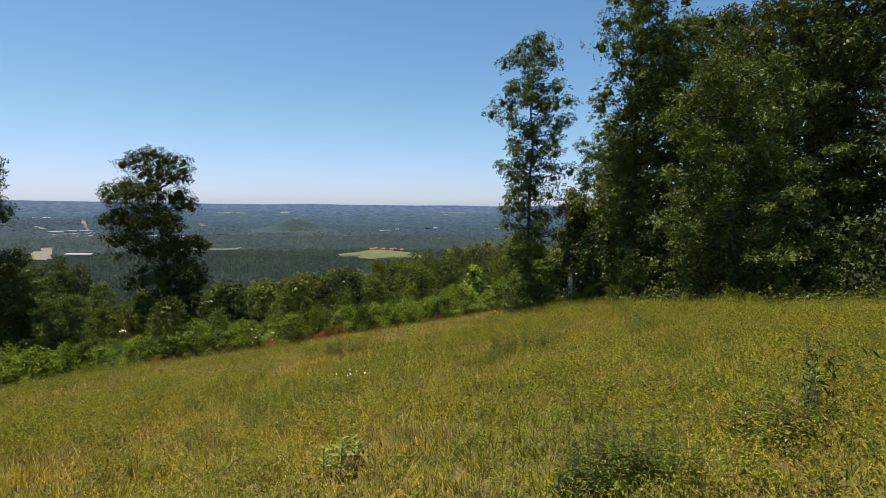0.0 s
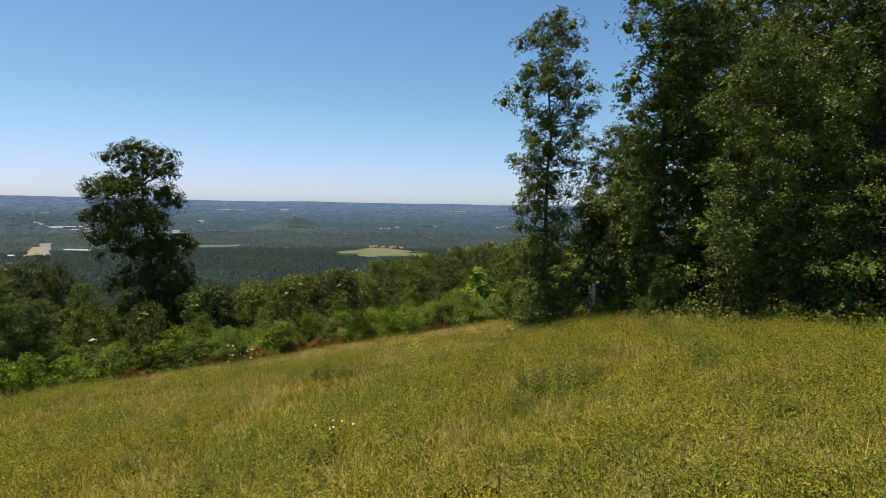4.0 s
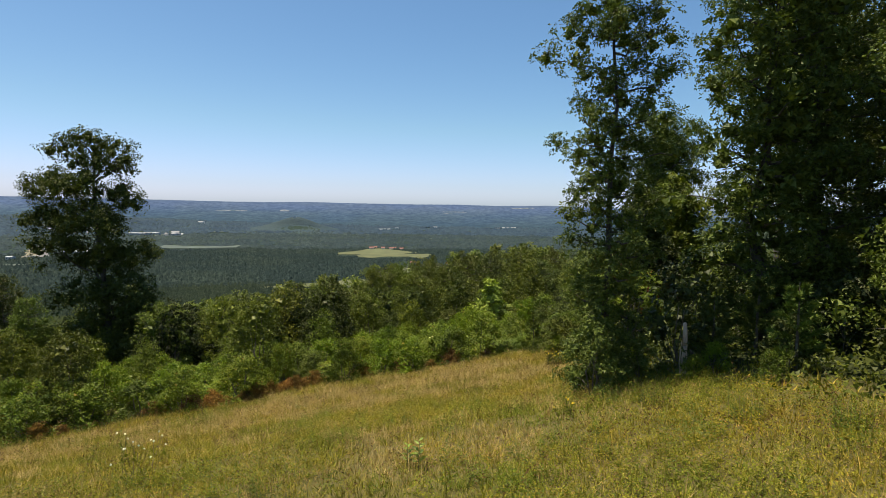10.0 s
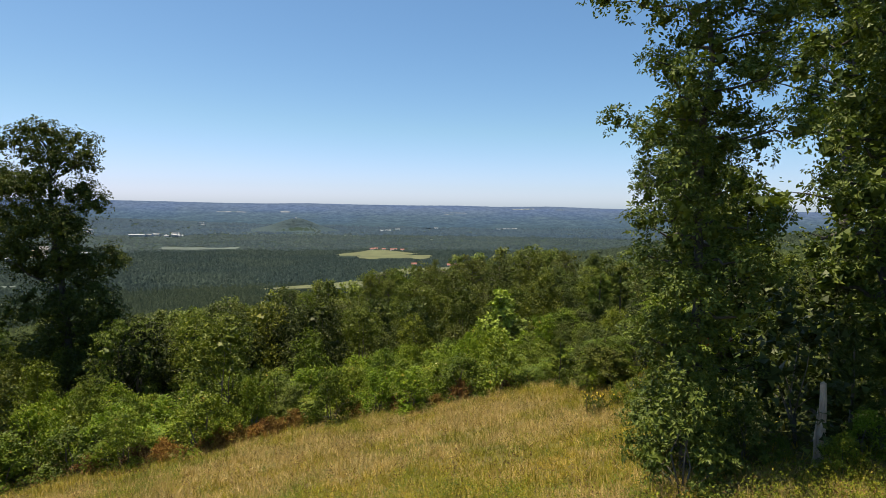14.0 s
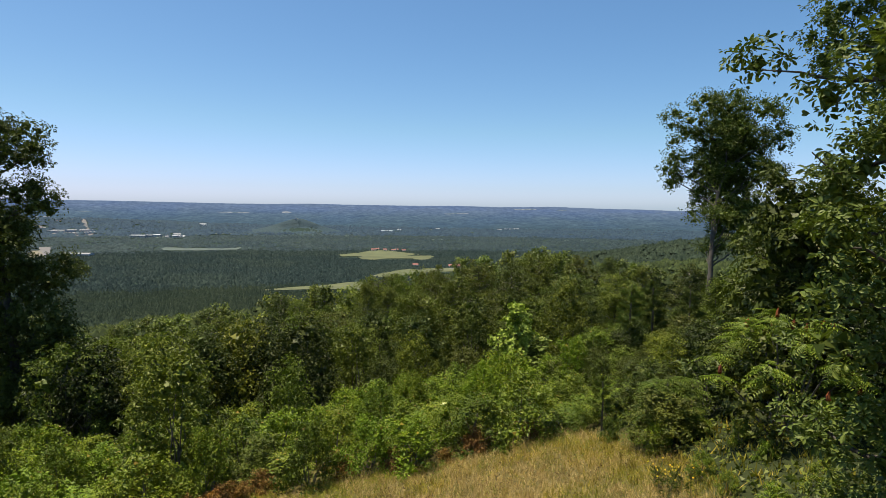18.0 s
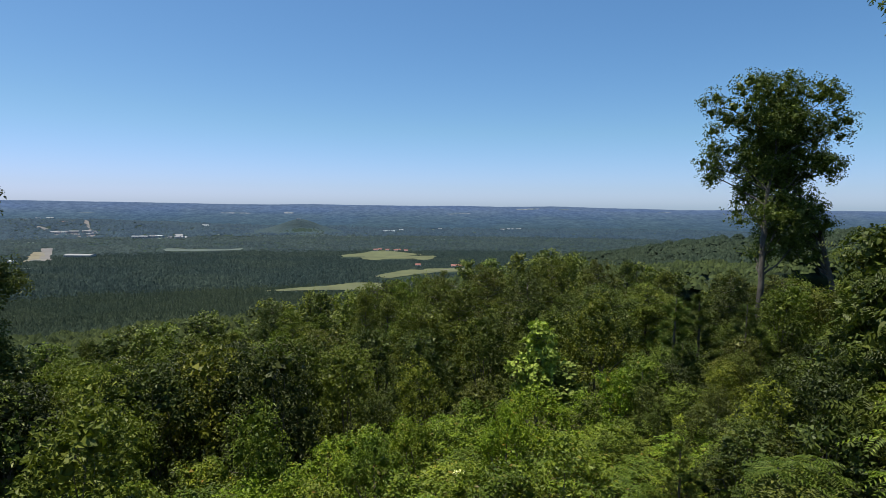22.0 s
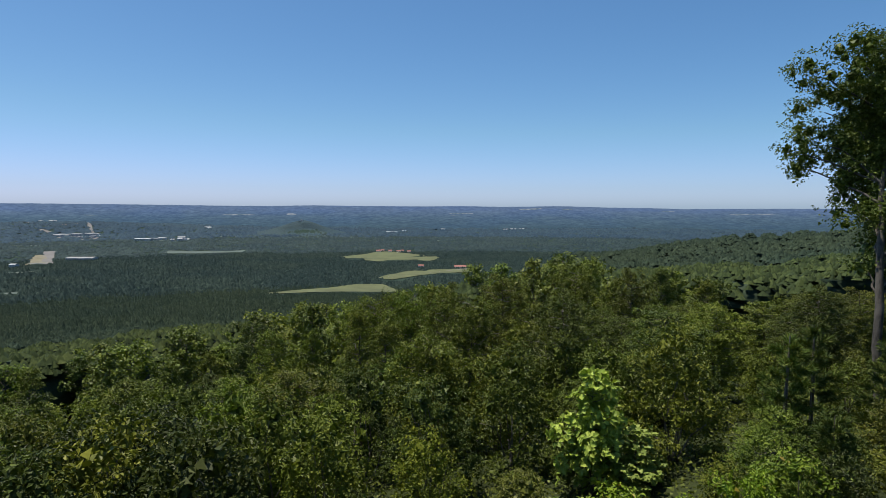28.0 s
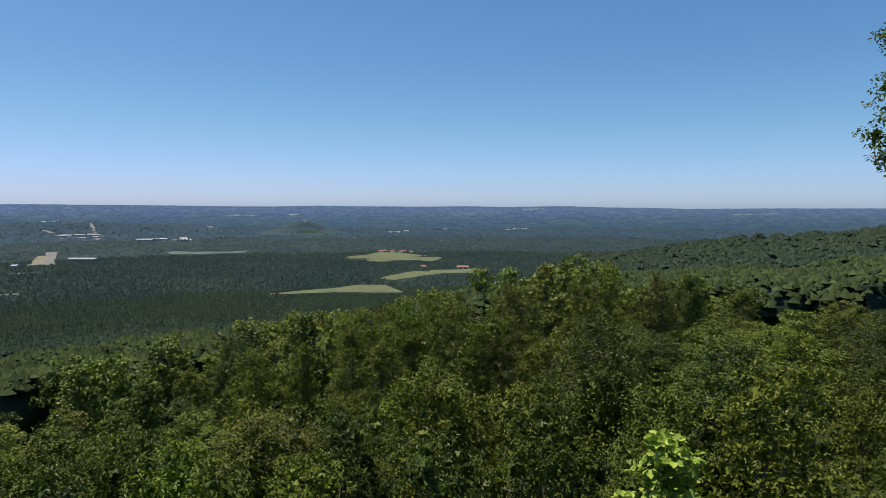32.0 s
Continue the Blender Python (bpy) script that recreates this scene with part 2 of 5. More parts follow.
def woods_mat(name, stops, scale):
    m, nt, p, out = shader(name)
    g = nt.nodes.new("ShaderNodeNewGeometry")
    c = ramp(nt, g.outputs["Random Per Island"], stops)
    n = noise_tex(nt, scale, 6, None, 0.7)
    c = mix(nt, 1.0, c, ramp(nt, n, ((0.3, (0.66, 0.7, 0.7)), (0.7, (1.2, 1.18, 1.05)))), "MULTIPLY")
    big = noise_tex(nt, 0.006, 5)
    c = mix(nt, ramp(nt, big, ((0.42, (0, 0, 0)), (0.58, (0.75, 0.75, 0.75)))), c, mix(nt, 1.0, c, (0.66, 0.80, 0.95), "MULTIPLY"))
    nt.links.new(c, p.inputs["Base Color"])
    p.inputs["Roughness"].default_value = 0.85
    p.inputs["Specular IOR Level"].default_value = 0.2
    return m


# Greens turn bluer band by band outward: distance haze put into the base colour
LOWER = woods_mat("lower_woods", ((0.0, (0.022, 0.036, 0.021)), (0.5, (0.031, 0.048, 0.028)), (1.0, (0.042, 0.061, 0.035))), 0.6)
WOODS = woods_mat("slope_woods", ((0.0, (0.027, 0.041, 0.013)), (0.5, (0.046, 0.064, 0.018)), (1.0, (0.072, 0.090, 0.025))), 0.6)
HAZED_VALLEY = woods_mat("hazed_valley_woods", ((0.0, (0.016, 0.032, 0.028)), (0.5, (0.027, 0.046, 0.040)), (1.0, (0.043, 0.067, 0.056))), 0.4)
HAZED_FAR = woods_mat("far_woods", ((0.0, (0.014, 0.028, 0.033)), (0.5, (0.022, 0.040, 0.046)), (1.0, (0.034, 0.055, 0.060))), 0.15)
HAZED_FARTHEST = woods_mat("hazed_farthest_woods", ((0.0, (0.018, 0.038, 0.062)), (0.5, (0.025, 0.050, 0.080)), (1.0, (0.035, 0.062, 0.092))), 0.1)
HAZED_KNOB = woods_mat("hazed_knob_woods", ((0.0, (0.033, 0.056, 0.068)), (0.5, (0.038, 0.063, 0.076)), (1.0, (0.044, 0.071, 0.085))), 0.15)


def plain_mat(name, c, rough=0.8, var=0.25, scale=2.0):
    m, nt, p, out = shader(name)
    n = noise_tex(nt, scale, 5)
    col = ramp(nt, n, ((0.3, tuple(v * (1 - var) for v in c)), (0.7, tuple(min(1, v * (1 + var)) for v in c))))
    nt.links.new(col, p.inputs["Base Color"])
    p.inputs["Roughness"].default_value = rough
    return m


FIELD = plain_mat("hay_field", (0.092, 0.102, 0.042), 1.0, 0.22, 0.03)
# the blue tinge of the bare fields is haze put into their colour
PALE_FIELD = plain_mat("bare_field", (0.075, 0.098, 0.085), 1.0, 0.25, 0.03)
SANDY = plain_mat("sandy_verge", (0.17, 0.15, 0.095), 1.0, 0.25, 0.06)
REDDIRT = plain_mat("red_dirt", (0.15, 0.105, 0.09), 1.0, 0.2, 0.05)
LOT = plain_mat("grey_gravel", (0.15, 0.16, 0.16), 1.0, 0.2, 0.08)
DIRT = plain_mat("pale_dirt", (0.15, 0.14, 0.135), 1.0, 0.2, 0.05)
STONE = plain_mat("pale_stone", (0.62, 0.56, 0.54), 0.9, 0.2, 0.3)
WHITE = plain_mat("white_cladding", (0.36, 0.37, 0.39), 0.6, 0.06, 0.3)
REDROOF = plain_mat("red_roof", (0.27, 0.10, 0.08), 0.7, 0.2, 0.3)
GREYROOF = plain_mat("grey_roof", (0.27, 0.27, 0.28), 0.7, 0.15, 0.3)
GLASS_DARK = plain_mat("dark_window", (0.03, 0.035, 0.04), 0.15, 0.1, 1)


# ---- mesh helpers ----
def mesh_ob(name, verts, faces, mat, parent=None, label="", smooth=False):
    """Triangles or quads from arrays, as one mesh object."""
    verts, faces = np.asarray(verts, np.float32), np.asarray(faces, np.int32)
    me = bpy.data.meshes.new(name)
    n, k = faces.shape
    me.vertices.add(len(verts))
    me.vertices.foreach_set("co", verts.ravel())
    me.loops.add(n * k)
    me.loops.foreach_set("vertex_index", faces.ravel())
    me.polygons.add(n)
    me.polygons.foreach_set("loop_start", np.arange(0, n * k, k, dtype=np.int32))
    me.polygons.foreach_set("use_smooth", np.full(n, smooth))
    me.update(calc_edges=True)
    me.materials.append(mat)
    ob = new(name, me)
    if parent is not None:
        ob.parent = parent
    if label:
        ob["label"] = label
    return ob


def base_at(name, x, y, z, turn=0.0, size=1.0):
    ob = new(name)
    ob.empty_display_size = 0.2
    ob.matrix_basis = pose(x, y, z, 0, 0, turn) @ Matrix.Scale(size, 4)
    return ob


def unit(v):
    return v / np.maximum(np.linalg.norm(v, axis=-1, keepdims=True), 1e-9)


def tube(path, radii, sides=7):
    """A tapering tube along a path; quads."""
    path, radii = np.asarray(path, float), np.asarray(radii, float)
    d = unit(np.gradient(path, axis=0))
    ref = np.where(np.abs(d[:, 2:3]) > 0.9, np.array([[1.0, 0, 0]]), np.array([[0, 0, 1.0]]))
    u = unit(np.cross(d, ref))
    w = np.cross(d, u)
    a = np.linspace(0, 2 * np.pi, sides, endpoint=False)
    v = path[:, None] + radii[:, None, None] * (u[:, None] * np.cos(a)[None, :, None] + w[:, None] * np.sin(a)[None, :, None])
    n = len(path)
    i, j = np.meshgrid(np.arange(n - 1), np.arange(sides), indexing="ij")
    k = (j + 1) % sides
    f = np.stack([i * sides + j, i * sides + k, (i + 1) * sides + k, (i + 1) * sides + j], -1).reshape(-1, 4)
    return v.reshape(-1, 3), f


def join(pieces):
    vs, fs, n = [], [], 0
    for v, f in pieces:
        vs.append(v)
        fs.append(f + n)
        n += len(v)
    return np.concatenate(vs), np.concatenate(fs)


def leaf_cards(pos, along, up, length, width, fold=0.25, oval=False):
    """Folded leaves: base at pos, running along, facing up; pointed with two triangles each, or oval with four."""
    along = unit(along)
    side = unit(np.cross(along, up))
    nrm = np.cross(side, along)
    L, W = np.asarray(length).reshape(-1, 1), np.asarray(width).reshape(-1, 1)
    b = np.arange(len(pos))[:, None]
    tip = pos + along * L - nrm * L * 0.12
    if oval:
        edge = [pos + along * L * at + k * side * W * w + nrm * W * fold * w for at, w, k in ((0.32, 0.46, 1), (0.72, 0.42, 1), (0.72, 0.42, -1), (0.32, 0.46, -1))]
        v = np.stack([pos, edge[0], edge[1], tip, edge[2], edge[3]], 1)
        f = np.concatenate([b * 6 + np.array([t]) for t in ((0, 3, 1), (1, 3, 2), (0, 5, 3), (5, 4, 3))], 0)
        return v.reshape(-1, 3), f
    mid = pos + along * L * 0.45
    v = np.stack([pos, mid + side * W / 2 + nrm * W * fold, tip, mid - side * W / 2 + nrm * W * fold], 1)
    f = np.concatenate([b * 4 + np.array([[0, 2, 1]]), b * 4 + np.array([[0, 3, 2]])], 0)
    return v.reshape(-1, 3), f


CORE_RINGS = ((0.0, -0.75), (0.8, -0.45), (1.0, 0.05), (0.75, 0.6), (0.0, 0.95))


def cores(rng, cen, rad, sides=5):
    """Ragged closed lumps that fill the inside of leaf masses."""
    n = len(cen)
    a = np.linspace(0, 2 * np.pi, sides, endpoint=False)
    ring = np.concatenate([[[0, 0, -0.75]]] + [np.stack([r * np.cos(a + i), r * np.sin(a + i), 0 * a + h], 1) for i, (r, h) in enumerate(CORE_RINGS[1:4])] + [[[0, 0, 0.95]]])
    v = cen[:, None] + ring[None] * rad[:, None, None] * rng.uniform(0.7, 1.25, (n, len(ring), 1))
    f = [(0, 1 + (j + 1) % sides, 1 + j) for j in range(sides)]
    for i in range(2):
        for j in range(sides):
            p, q = 1 + i * sides + j, 1 + i * sides + (j + 1) % sides
            f += [(p, q, q + sides), (p, q + sides, p + sides)]
    last = 1 + 3 * sides
    f += [(last - sides + j, last - sides + (j + 1) % sides, last) for j in range(sides)]
    return v.reshape(-1, 3), (np.arange(n)[:, None, None] * (last + 1) + np.array(f)[None]).reshape(-1, 3)


def chips(pos, along, up, length, width):
    """Small far leaves, one triangle each."""
    along = unit(along)
    side = unit(np.cross(along, up)) * np.asarray(width).reshape(-1, 1) * 0.6
    v = np.stack([pos - side, pos + side, pos + along * np.asarray(length).reshape(-1, 1)], 1)
    return v.reshape(-1, 3), np.arange(len(pos) * 3).reshape(-1, 3)


def fanned(pos, along, up, length, slim, angles=(-68, -34, 0, 34, 68), oval=False):
    """Compound leaves: leaflets fanned from one stalk."""
    k = len(angles)
    along, n = unit(along), len(pos)
    side = unit(np.cross(along, up))
    a = np.radians(np.tile(angles, n))[:, None]
    d = np.repeat(along, k, 0) * np.cos(a) + np.repeat(side, k, 0) * np.sin(a)
    ln = np.repeat(length, k) * np.tile([1 - 0.25 * abs(q) / 68 for q in angles], n)
    return leaf_cards(np.repeat(pos, k, 0) + d * 0.03, d, np.repeat(up, k, 0), ln, ln * slim, oval=oval)


def fronds(pos, along, up, length, pairs=7, leaflet=0.11, slim=0.28, hang=0.5):
    """Feather-shaped leaves: pairs of leaflets along an arching rib."""
    along = unit(along)
    side = unit(np.cross(along, up))
    n, out = len(pos), []
    down = np.array([0, 0, -1.0])
    for i in range(pairs):
        t = (i + 1.0) / pairs
        c = pos + along * (length * t)[:, None] + down * (hang * length * t * t)[:, None]
        for sgn in (-1, 1):
            d = unit(side * sgn + along * 0.45 + down * hang * 0.8)
            ln = np.full(n, leaflet * (1 - 0.45 * abs(t - 0.45)))
            out.append(leaf_cards(c, d, up, ln, ln * slim))
    return join(out)


def hull(cen, rad, pos, own, depth=0.66):
    """Which points lie outside all leaf masses but their own."""
    out = np.ones(len(pos), bool)
    if len(cen) > 500:
        return out
    for i in range(0, len(pos), 4000):
        d = np.linalg.norm(pos[i:i + 4000, None] - cen[None], axis=2) / rad[None]
        d[np.arange(len(d)), own[i:i + 4000]] = 9
        out[i:i + 4000] = d.min(1) > depth
    return out


def lobes(rng, cen, rad, count, leaf, slim=0.5, core=0.62, kind="plain", flat=0.85, droop=0.3, lump=0.0, fill=60):
    """Leaf masses: tufts of leaves fanned round twig ends on the outside of each lobe, inner leaves and a ragged heart."""
    n = len(cen)
    per = {"fan": 4, "fan3": 5, "frond": 4}.get(kind, 8)
    T = max(3, int(round(count / per)))
    q = unit(rng.normal(size=(n * T, 3)))
    q[:, 2] = np.where(rng.random(len(q)) < 0.7, np.abs(q[:, 2]), q[:, 2])
    own = np.repeat(np.arange(n), T)
    tip = cen[own] + q * np.array([1, 1, flat]) * rad[own, None] * rng.uniform(0.8, 1.12, (len(q), 1))
    k = hull(cen, rad, tip, own)
    q, tip = q[k], tip[k]
    axis = unit(q * 0.6 + np.array([0, 0, 0.7]) + rng.normal(size=q.shape) * 0.25)
    u = unit(np.cross(axis, rng.normal(size=q.shape)))
    w = np.cross(axis, u)
    m = len(q) * per
    phi = (np.tile(np.arange(per) * 2 * np.pi / per, len(q)) + rng.normal(size=m) * 0.35)[:, None]
    axis = np.repeat(axis, per, 0)
    out = np.repeat(u, per, 0) * np.cos(phi) + np.repeat(w, per, 0) * np.sin(phi)
    lift = rng.uniform(-0.5, 0.9, (m, 1))
    along = out * np.cos(lift) + axis * np.sin(lift)
    along[:, 2] -= droop * rng.uniform(0, 1.3, m)
    pos = np.repeat(tip, per, 0) + out * leaf * rng.uniform(0.1, 0.7, (m, 1)) + axis * leaf * rng.normal(size=(m, 1)) * 0.45
    up = axis + rng.normal(size=axis.shape) * 0.4
    ln = leaf * rng.uniform(0.7, 1.3, m)
    if kind == "fan3":
        v, f = fanned(pos, along, up, ln, slim, (-52, 0, 52), slim > 0.45)
    elif kind == "fan":
        v, f = fanned(pos, along, up, ln, slim)
    elif kind == "chip":
        v, f = chips(pos, along, up, ln, ln * slim * rng.uniform(0.8, 1.25, m))
    elif kind == "frond":
        v, f = fronds(pos, along, up, ln * 2.2, 5, leaf * 0.95, 0.38, 0.35)
    else:
        v, f = leaf_cards(pos, along, up, ln, ln * slim * rng.uniform(0.8, 1.25, m))
    if core:
        # inner leaves close the gaps
        w = unit(rng.normal(size=(n * fill, 3)))
        own = np.repeat(np.arange(n), fill)
        p = cen[own] + w * (rad[own] * rng.uniform(0.55, 0.92, len(own)))[:, None]
        k = hull(cen, rad, p, own, 0.5)
        p, w = p[k], w[k]
        ln = leaf * rng.uniform(0.8, 1.3, len(p))
        if kind in ("chip", "frond"):
            inner = chips(p, rng.normal(size=w.shape), w + np.array([0, 0, 0.6]), ln, ln * 0.7)
        else:
            inner = leaf_cards(p, rng.normal(size=w.shape), w + np.array([0, 0, 0.6]), ln, ln * 0.5, oval=kind == "fan3" and slim > 0.45)
        # deep inside, overlapping broad leaves and a small ragged heart let no sky through
        k = 32
        w = unit(rng.normal(size=(n * k, 3)))
        own = np.repeat(np.arange(n), k)
        ln = rad[own] * rng.uniform(0.22, 0.33, len(own))
        deep = chips(cen[own] + w * (rad[own] * rng.uniform(0.1, 0.38, len(own)))[:, None], rng.normal(size=w.shape), w, ln, ln * 0.9)
        v, f = join([(v, f), inner, deep])
    heart = lump or 0.22 * (core > 0)
    if heart:
        v, f = join([(v, f), cores(rng, cen - np.array([0, 0, 0.12]) * rad[:, None], rad * heart)])
    return v, f


def bend(rng, a, b, n, wob, sag=0.0):
    t = np.linspace(0, 1, n)[:, None]
    p = a + (b - a) * t
    p[1:-1] += rng.normal(size=(n - 2, 3)) * wob
    p[:, 2] += sag * (t[:, 0] * (1 - t[:, 0])) * 4
    return p


def tree(name, seed, height, spread, shape, bare=0.15, limbs=26, masses=3, leaves=60, leaf=0.2, leaf_m=None, bark=None,
         trunk_r=None, rise=0.3, lobe=0.75, lean=(0, 0), slim=0.5, droop=0.3, core=0.6, kind="plain", split=True, lump=0.0, fill=60, flat=0.85):
    """A tree: trunk, limbs as parts, one crown of leaf masses. shape: relative crown radius from the lowest limb to the top."""
    rng = np.random.default_rng(seed)
    root = base_at(name, 0, 0, 0)
    tr = trunk_r or 0.011 * height + 0.03
    top = np.array([lean[0], lean[1], height * 0.96])
    tp = bend(rng, np.zeros(3), top, 9, 0.012 * height, 0)
    tp[0] = (0, 0, -0.6)
    hs = np.linspace(0, 1, 9)
    mesh_ob("trunk", *tube(tp, tr * (1 - 0.9 * hs) + 0.35 * tr * (hs < 0.05), 8), bark or DARK_BARK, root, smooth=True)
    cen, rad, wood = [], [], []
    for i in range(limbs):
        f = bare + (0.985 - bare) * ((i + rng.random()) / limbs)
        q = (f - bare) / (1 - bare)
        reach = spread * np.interp(q, np.linspace(0, 1, len(shape)), shape) * rng.uniform(0.65, 1.1)
        az = i * 2.399 + rng.normal() * 0.4
        a = np.array([np.interp(f, hs, tp[:, k]) for k in range(3)])
        d = np.array([math.cos(az), math.sin(az), 0])
        b = a + d * reach + np.array([0, 0, reach * rise * rng.uniform(0.2, 1.5)])
        b[2] = min(b[2], height)
        lp = bend(rng, a, b, 6, 0.05 * reach, -0.05 * reach)
        wood.append(tube(lp, np.linspace(0.34 * tr * (1 - 0.6 * q) + 0.012, 0.008, 6), 5))
        m = max(1, int(round(masses * (0.35 + 0.65 * reach / spread))))
        t = (np.arange(m) + rng.uniform(0.5, 1.0, m)) / m
        c = np.stack([np.interp(t, np.linspace(0, 1, 6), lp[:, k]) for k in range(3)], 1)
        cen.append(c + rng.normal(size=(m, 3)) * 0.1 * reach)
        rad.append(lobe * rng.uniform(0.6, 1.25, m) * (0.75 + 0.25 * reach / spread))
    if split:
        for w in wood:
            mesh_ob("limb", *w, bark or DARK_BARK, root, smooth=True)
    else:
        mesh_ob("branchwork", *join(wood), bark or BARK, root, smooth=True)
    cen, rad = np.concatenate(cen), np.concatenate(rad)
    cen[:, 2] = np.maximum(cen[:, 2], 0.5 * rad)
    mesh_ob("crown", *lobes(rng, cen, rad, leaves, leaf, slim, core, kind, flat, droop, lump, fill), leaf_m or OAK, root)
    return root


def mass_tree(name, seed, spine, trunk_r, masses, lobe, leaves, leaf, leaf_m, bark, slim=0.5, kind="plain", core=0.5, fill=40, droop=0.2, dense=1.0):
    """A tree with a crown of its own outline: foliage masses (x, y, z, radius) carried by limbs from a bent trunk."""
    rng = np.random.default_rng(seed)
    root = base_at(name, 0, 0, 0)
    spine = np.array(spine, float)
    t = np.linspace(0, 1, 14)
    tp = np.stack([np.interp(t, np.linspace(0, 1, len(spine)), spine[:, k]) for k in range(3)], 1)
    tp[1:-1, :2] += rng.normal(size=(12, 2)) * 0.05
    mesh_ob("trunk", *tube(tp, trunk_r * (1 - 0.86 * t) + 0.4 * trunk_r * (t < 0.06), 9), bark, root, smooth=True)
    cen, rad = [], []
    for x, y, z, r in masses:
        c = np.array([x, y, z], float)
        a = np.array([np.interp(max(z - 1.1 * r - 0.25 * np.hypot(x, y) * 0.5, tp[1, 2]), tp[:, 2], tp[:, k]) for k in range(3)])
        mesh_ob("limb", *tube(bend(rng, a, c, 6, 0.07 * r, 0.1 * r), np.linspace(0.3 * trunk_r, 0.025, 6), 6), bark, root, smooth=True)
        n = max(5, int(dense * 2.4 * (r / lobe) ** 2))
        q = unit(rng.normal(size=(n, 3)))
        q[:, 2] = np.where(rng.random(n) < 0.6, np.abs(q[:, 2]), q[:, 2])
        cen.append(c + q * np.array([1, 1, 0.8]) * r * rng.uniform(0.55, 0.95, (n, 1)))
        rad.append(lobe * rng.uniform(0.6, 1.25, n))
    mesh_ob("crown", *lobes(rng, np.concatenate(cen), np.concatenate(rad), leaves, leaf, slim, core, kind, 0.75, droop, 0.0, fill), leaf_m, root)
    return root


def bush(name, seed, height, spread, n=18, leaves=45, leaf=0.12, leaf_m=None, stems=7, slim=0.5, lobe=0.4, droop=0.3, core=0.6, kind="plain", lump=0.0, fill=60):
    """A many-stemmed shrub with a ragged crown of leaf masses."""
    rng = np.random.default_rng(seed)
    root = base_at(name, 0, 0, 0)
    u = ((np.arange(n) + rng.random(n)) / n) ** 0.9
    az = np.arange(n) * 2.4 + rng.normal(size=n) * 0.5
    r = spread * np.sqrt(np.maximum(0.02, 1 - u ** 1.6)) * rng.uniform(0.45, 1.0, n)
    cen = np.stack([r * np.cos(az), r * np.sin(az), u * (height - 0.4 * lobe)], 1)
    rad = lobe * rng.uniform(0.75, 1.3, n) * (1.1 - 0.4 * u)
    cen[:, 2] = np.maximum(cen[:, 2], 0.5 * rad)
    rng.shuffle(cen)
    st = [tube(bend(rng, np.array([0, 0, -0.2]), cen[i], 4, 0.04 * height, 0.1 * height), np.linspace(0.006 * height + 0.012, 0.006, 4), 4) for i in range(stems)]
    mesh_ob("stem", *join(st), BARK, root)
    mesh_ob("foliage", *lobes(rng, cen, rad, leaves, leaf, slim, core, kind, droop=droop, lump=lump, fill=fill), leaf_m or SHRUB, root)
    return root


# ---- the lie of the land ----
AZ = np.array([-180, -95, -40, -10, 0, 13, 26, 37, 60, 95, 180.0])
RR = np.array([0, 60, 100, 200, 300, 450, 600, 900, 1200, 6000.0])
LAND = [
    [-5, -5, -5, -6, -8, -10, -12, -14, -16, -20],
    [-9, -22, -30, -48, -67, -92, -113, -130, -131, -130],
    [-10, -22, -30, -48, -68, -93, -114, -130, -131, -130],
    [-9, -21, -29, -46, -65, -90, -113, -130, -131, -130],
    [-8, -17, -23, -39, -57, -82, -108, -130, -131, -130],
    [-8, -15, -21, -31, -37.5, -38.5, -64, -122, -130, -130],
    [-7, -14, -20, -25, -26.5, -24.5, -45, -112, -130, -130],
    [-7, -12, -17, -20, -20, -17.5, -34, -104, -130, -130],
    [-6, -9, -12, -16, -18, -20, -34, -96, -128, -130],
    [-5, -6, -7, -9, -11, -14, -22, -60, -110, -130]]
LAND = np.array(LAND + LAND[:1])
RIDGE_X = np.array([-4500, -3470, -2380, -1600, -1124, -608, 78, 376, 759, 1184, 1691, 2868, 4500.0])
RIDGE_Z = np.array([9, 7, 3, -8, -4, -8, -7, -14, -3, -14, -22, -17, -20.0])


def wave(x, y, s, k=0):
    """Smooth rolling noise from a few crossed waves, about -1 to 1."""
    w = 0
    for i in range(5):
        a = 1.7 * i + k
        w = w + np.sin((x * math.cos(a) + y * math.sin(a)) * s * (1 + 0.37 * i) + 2.1 * i + k) / (1 + 0.5 * i)
    return w / 2.4


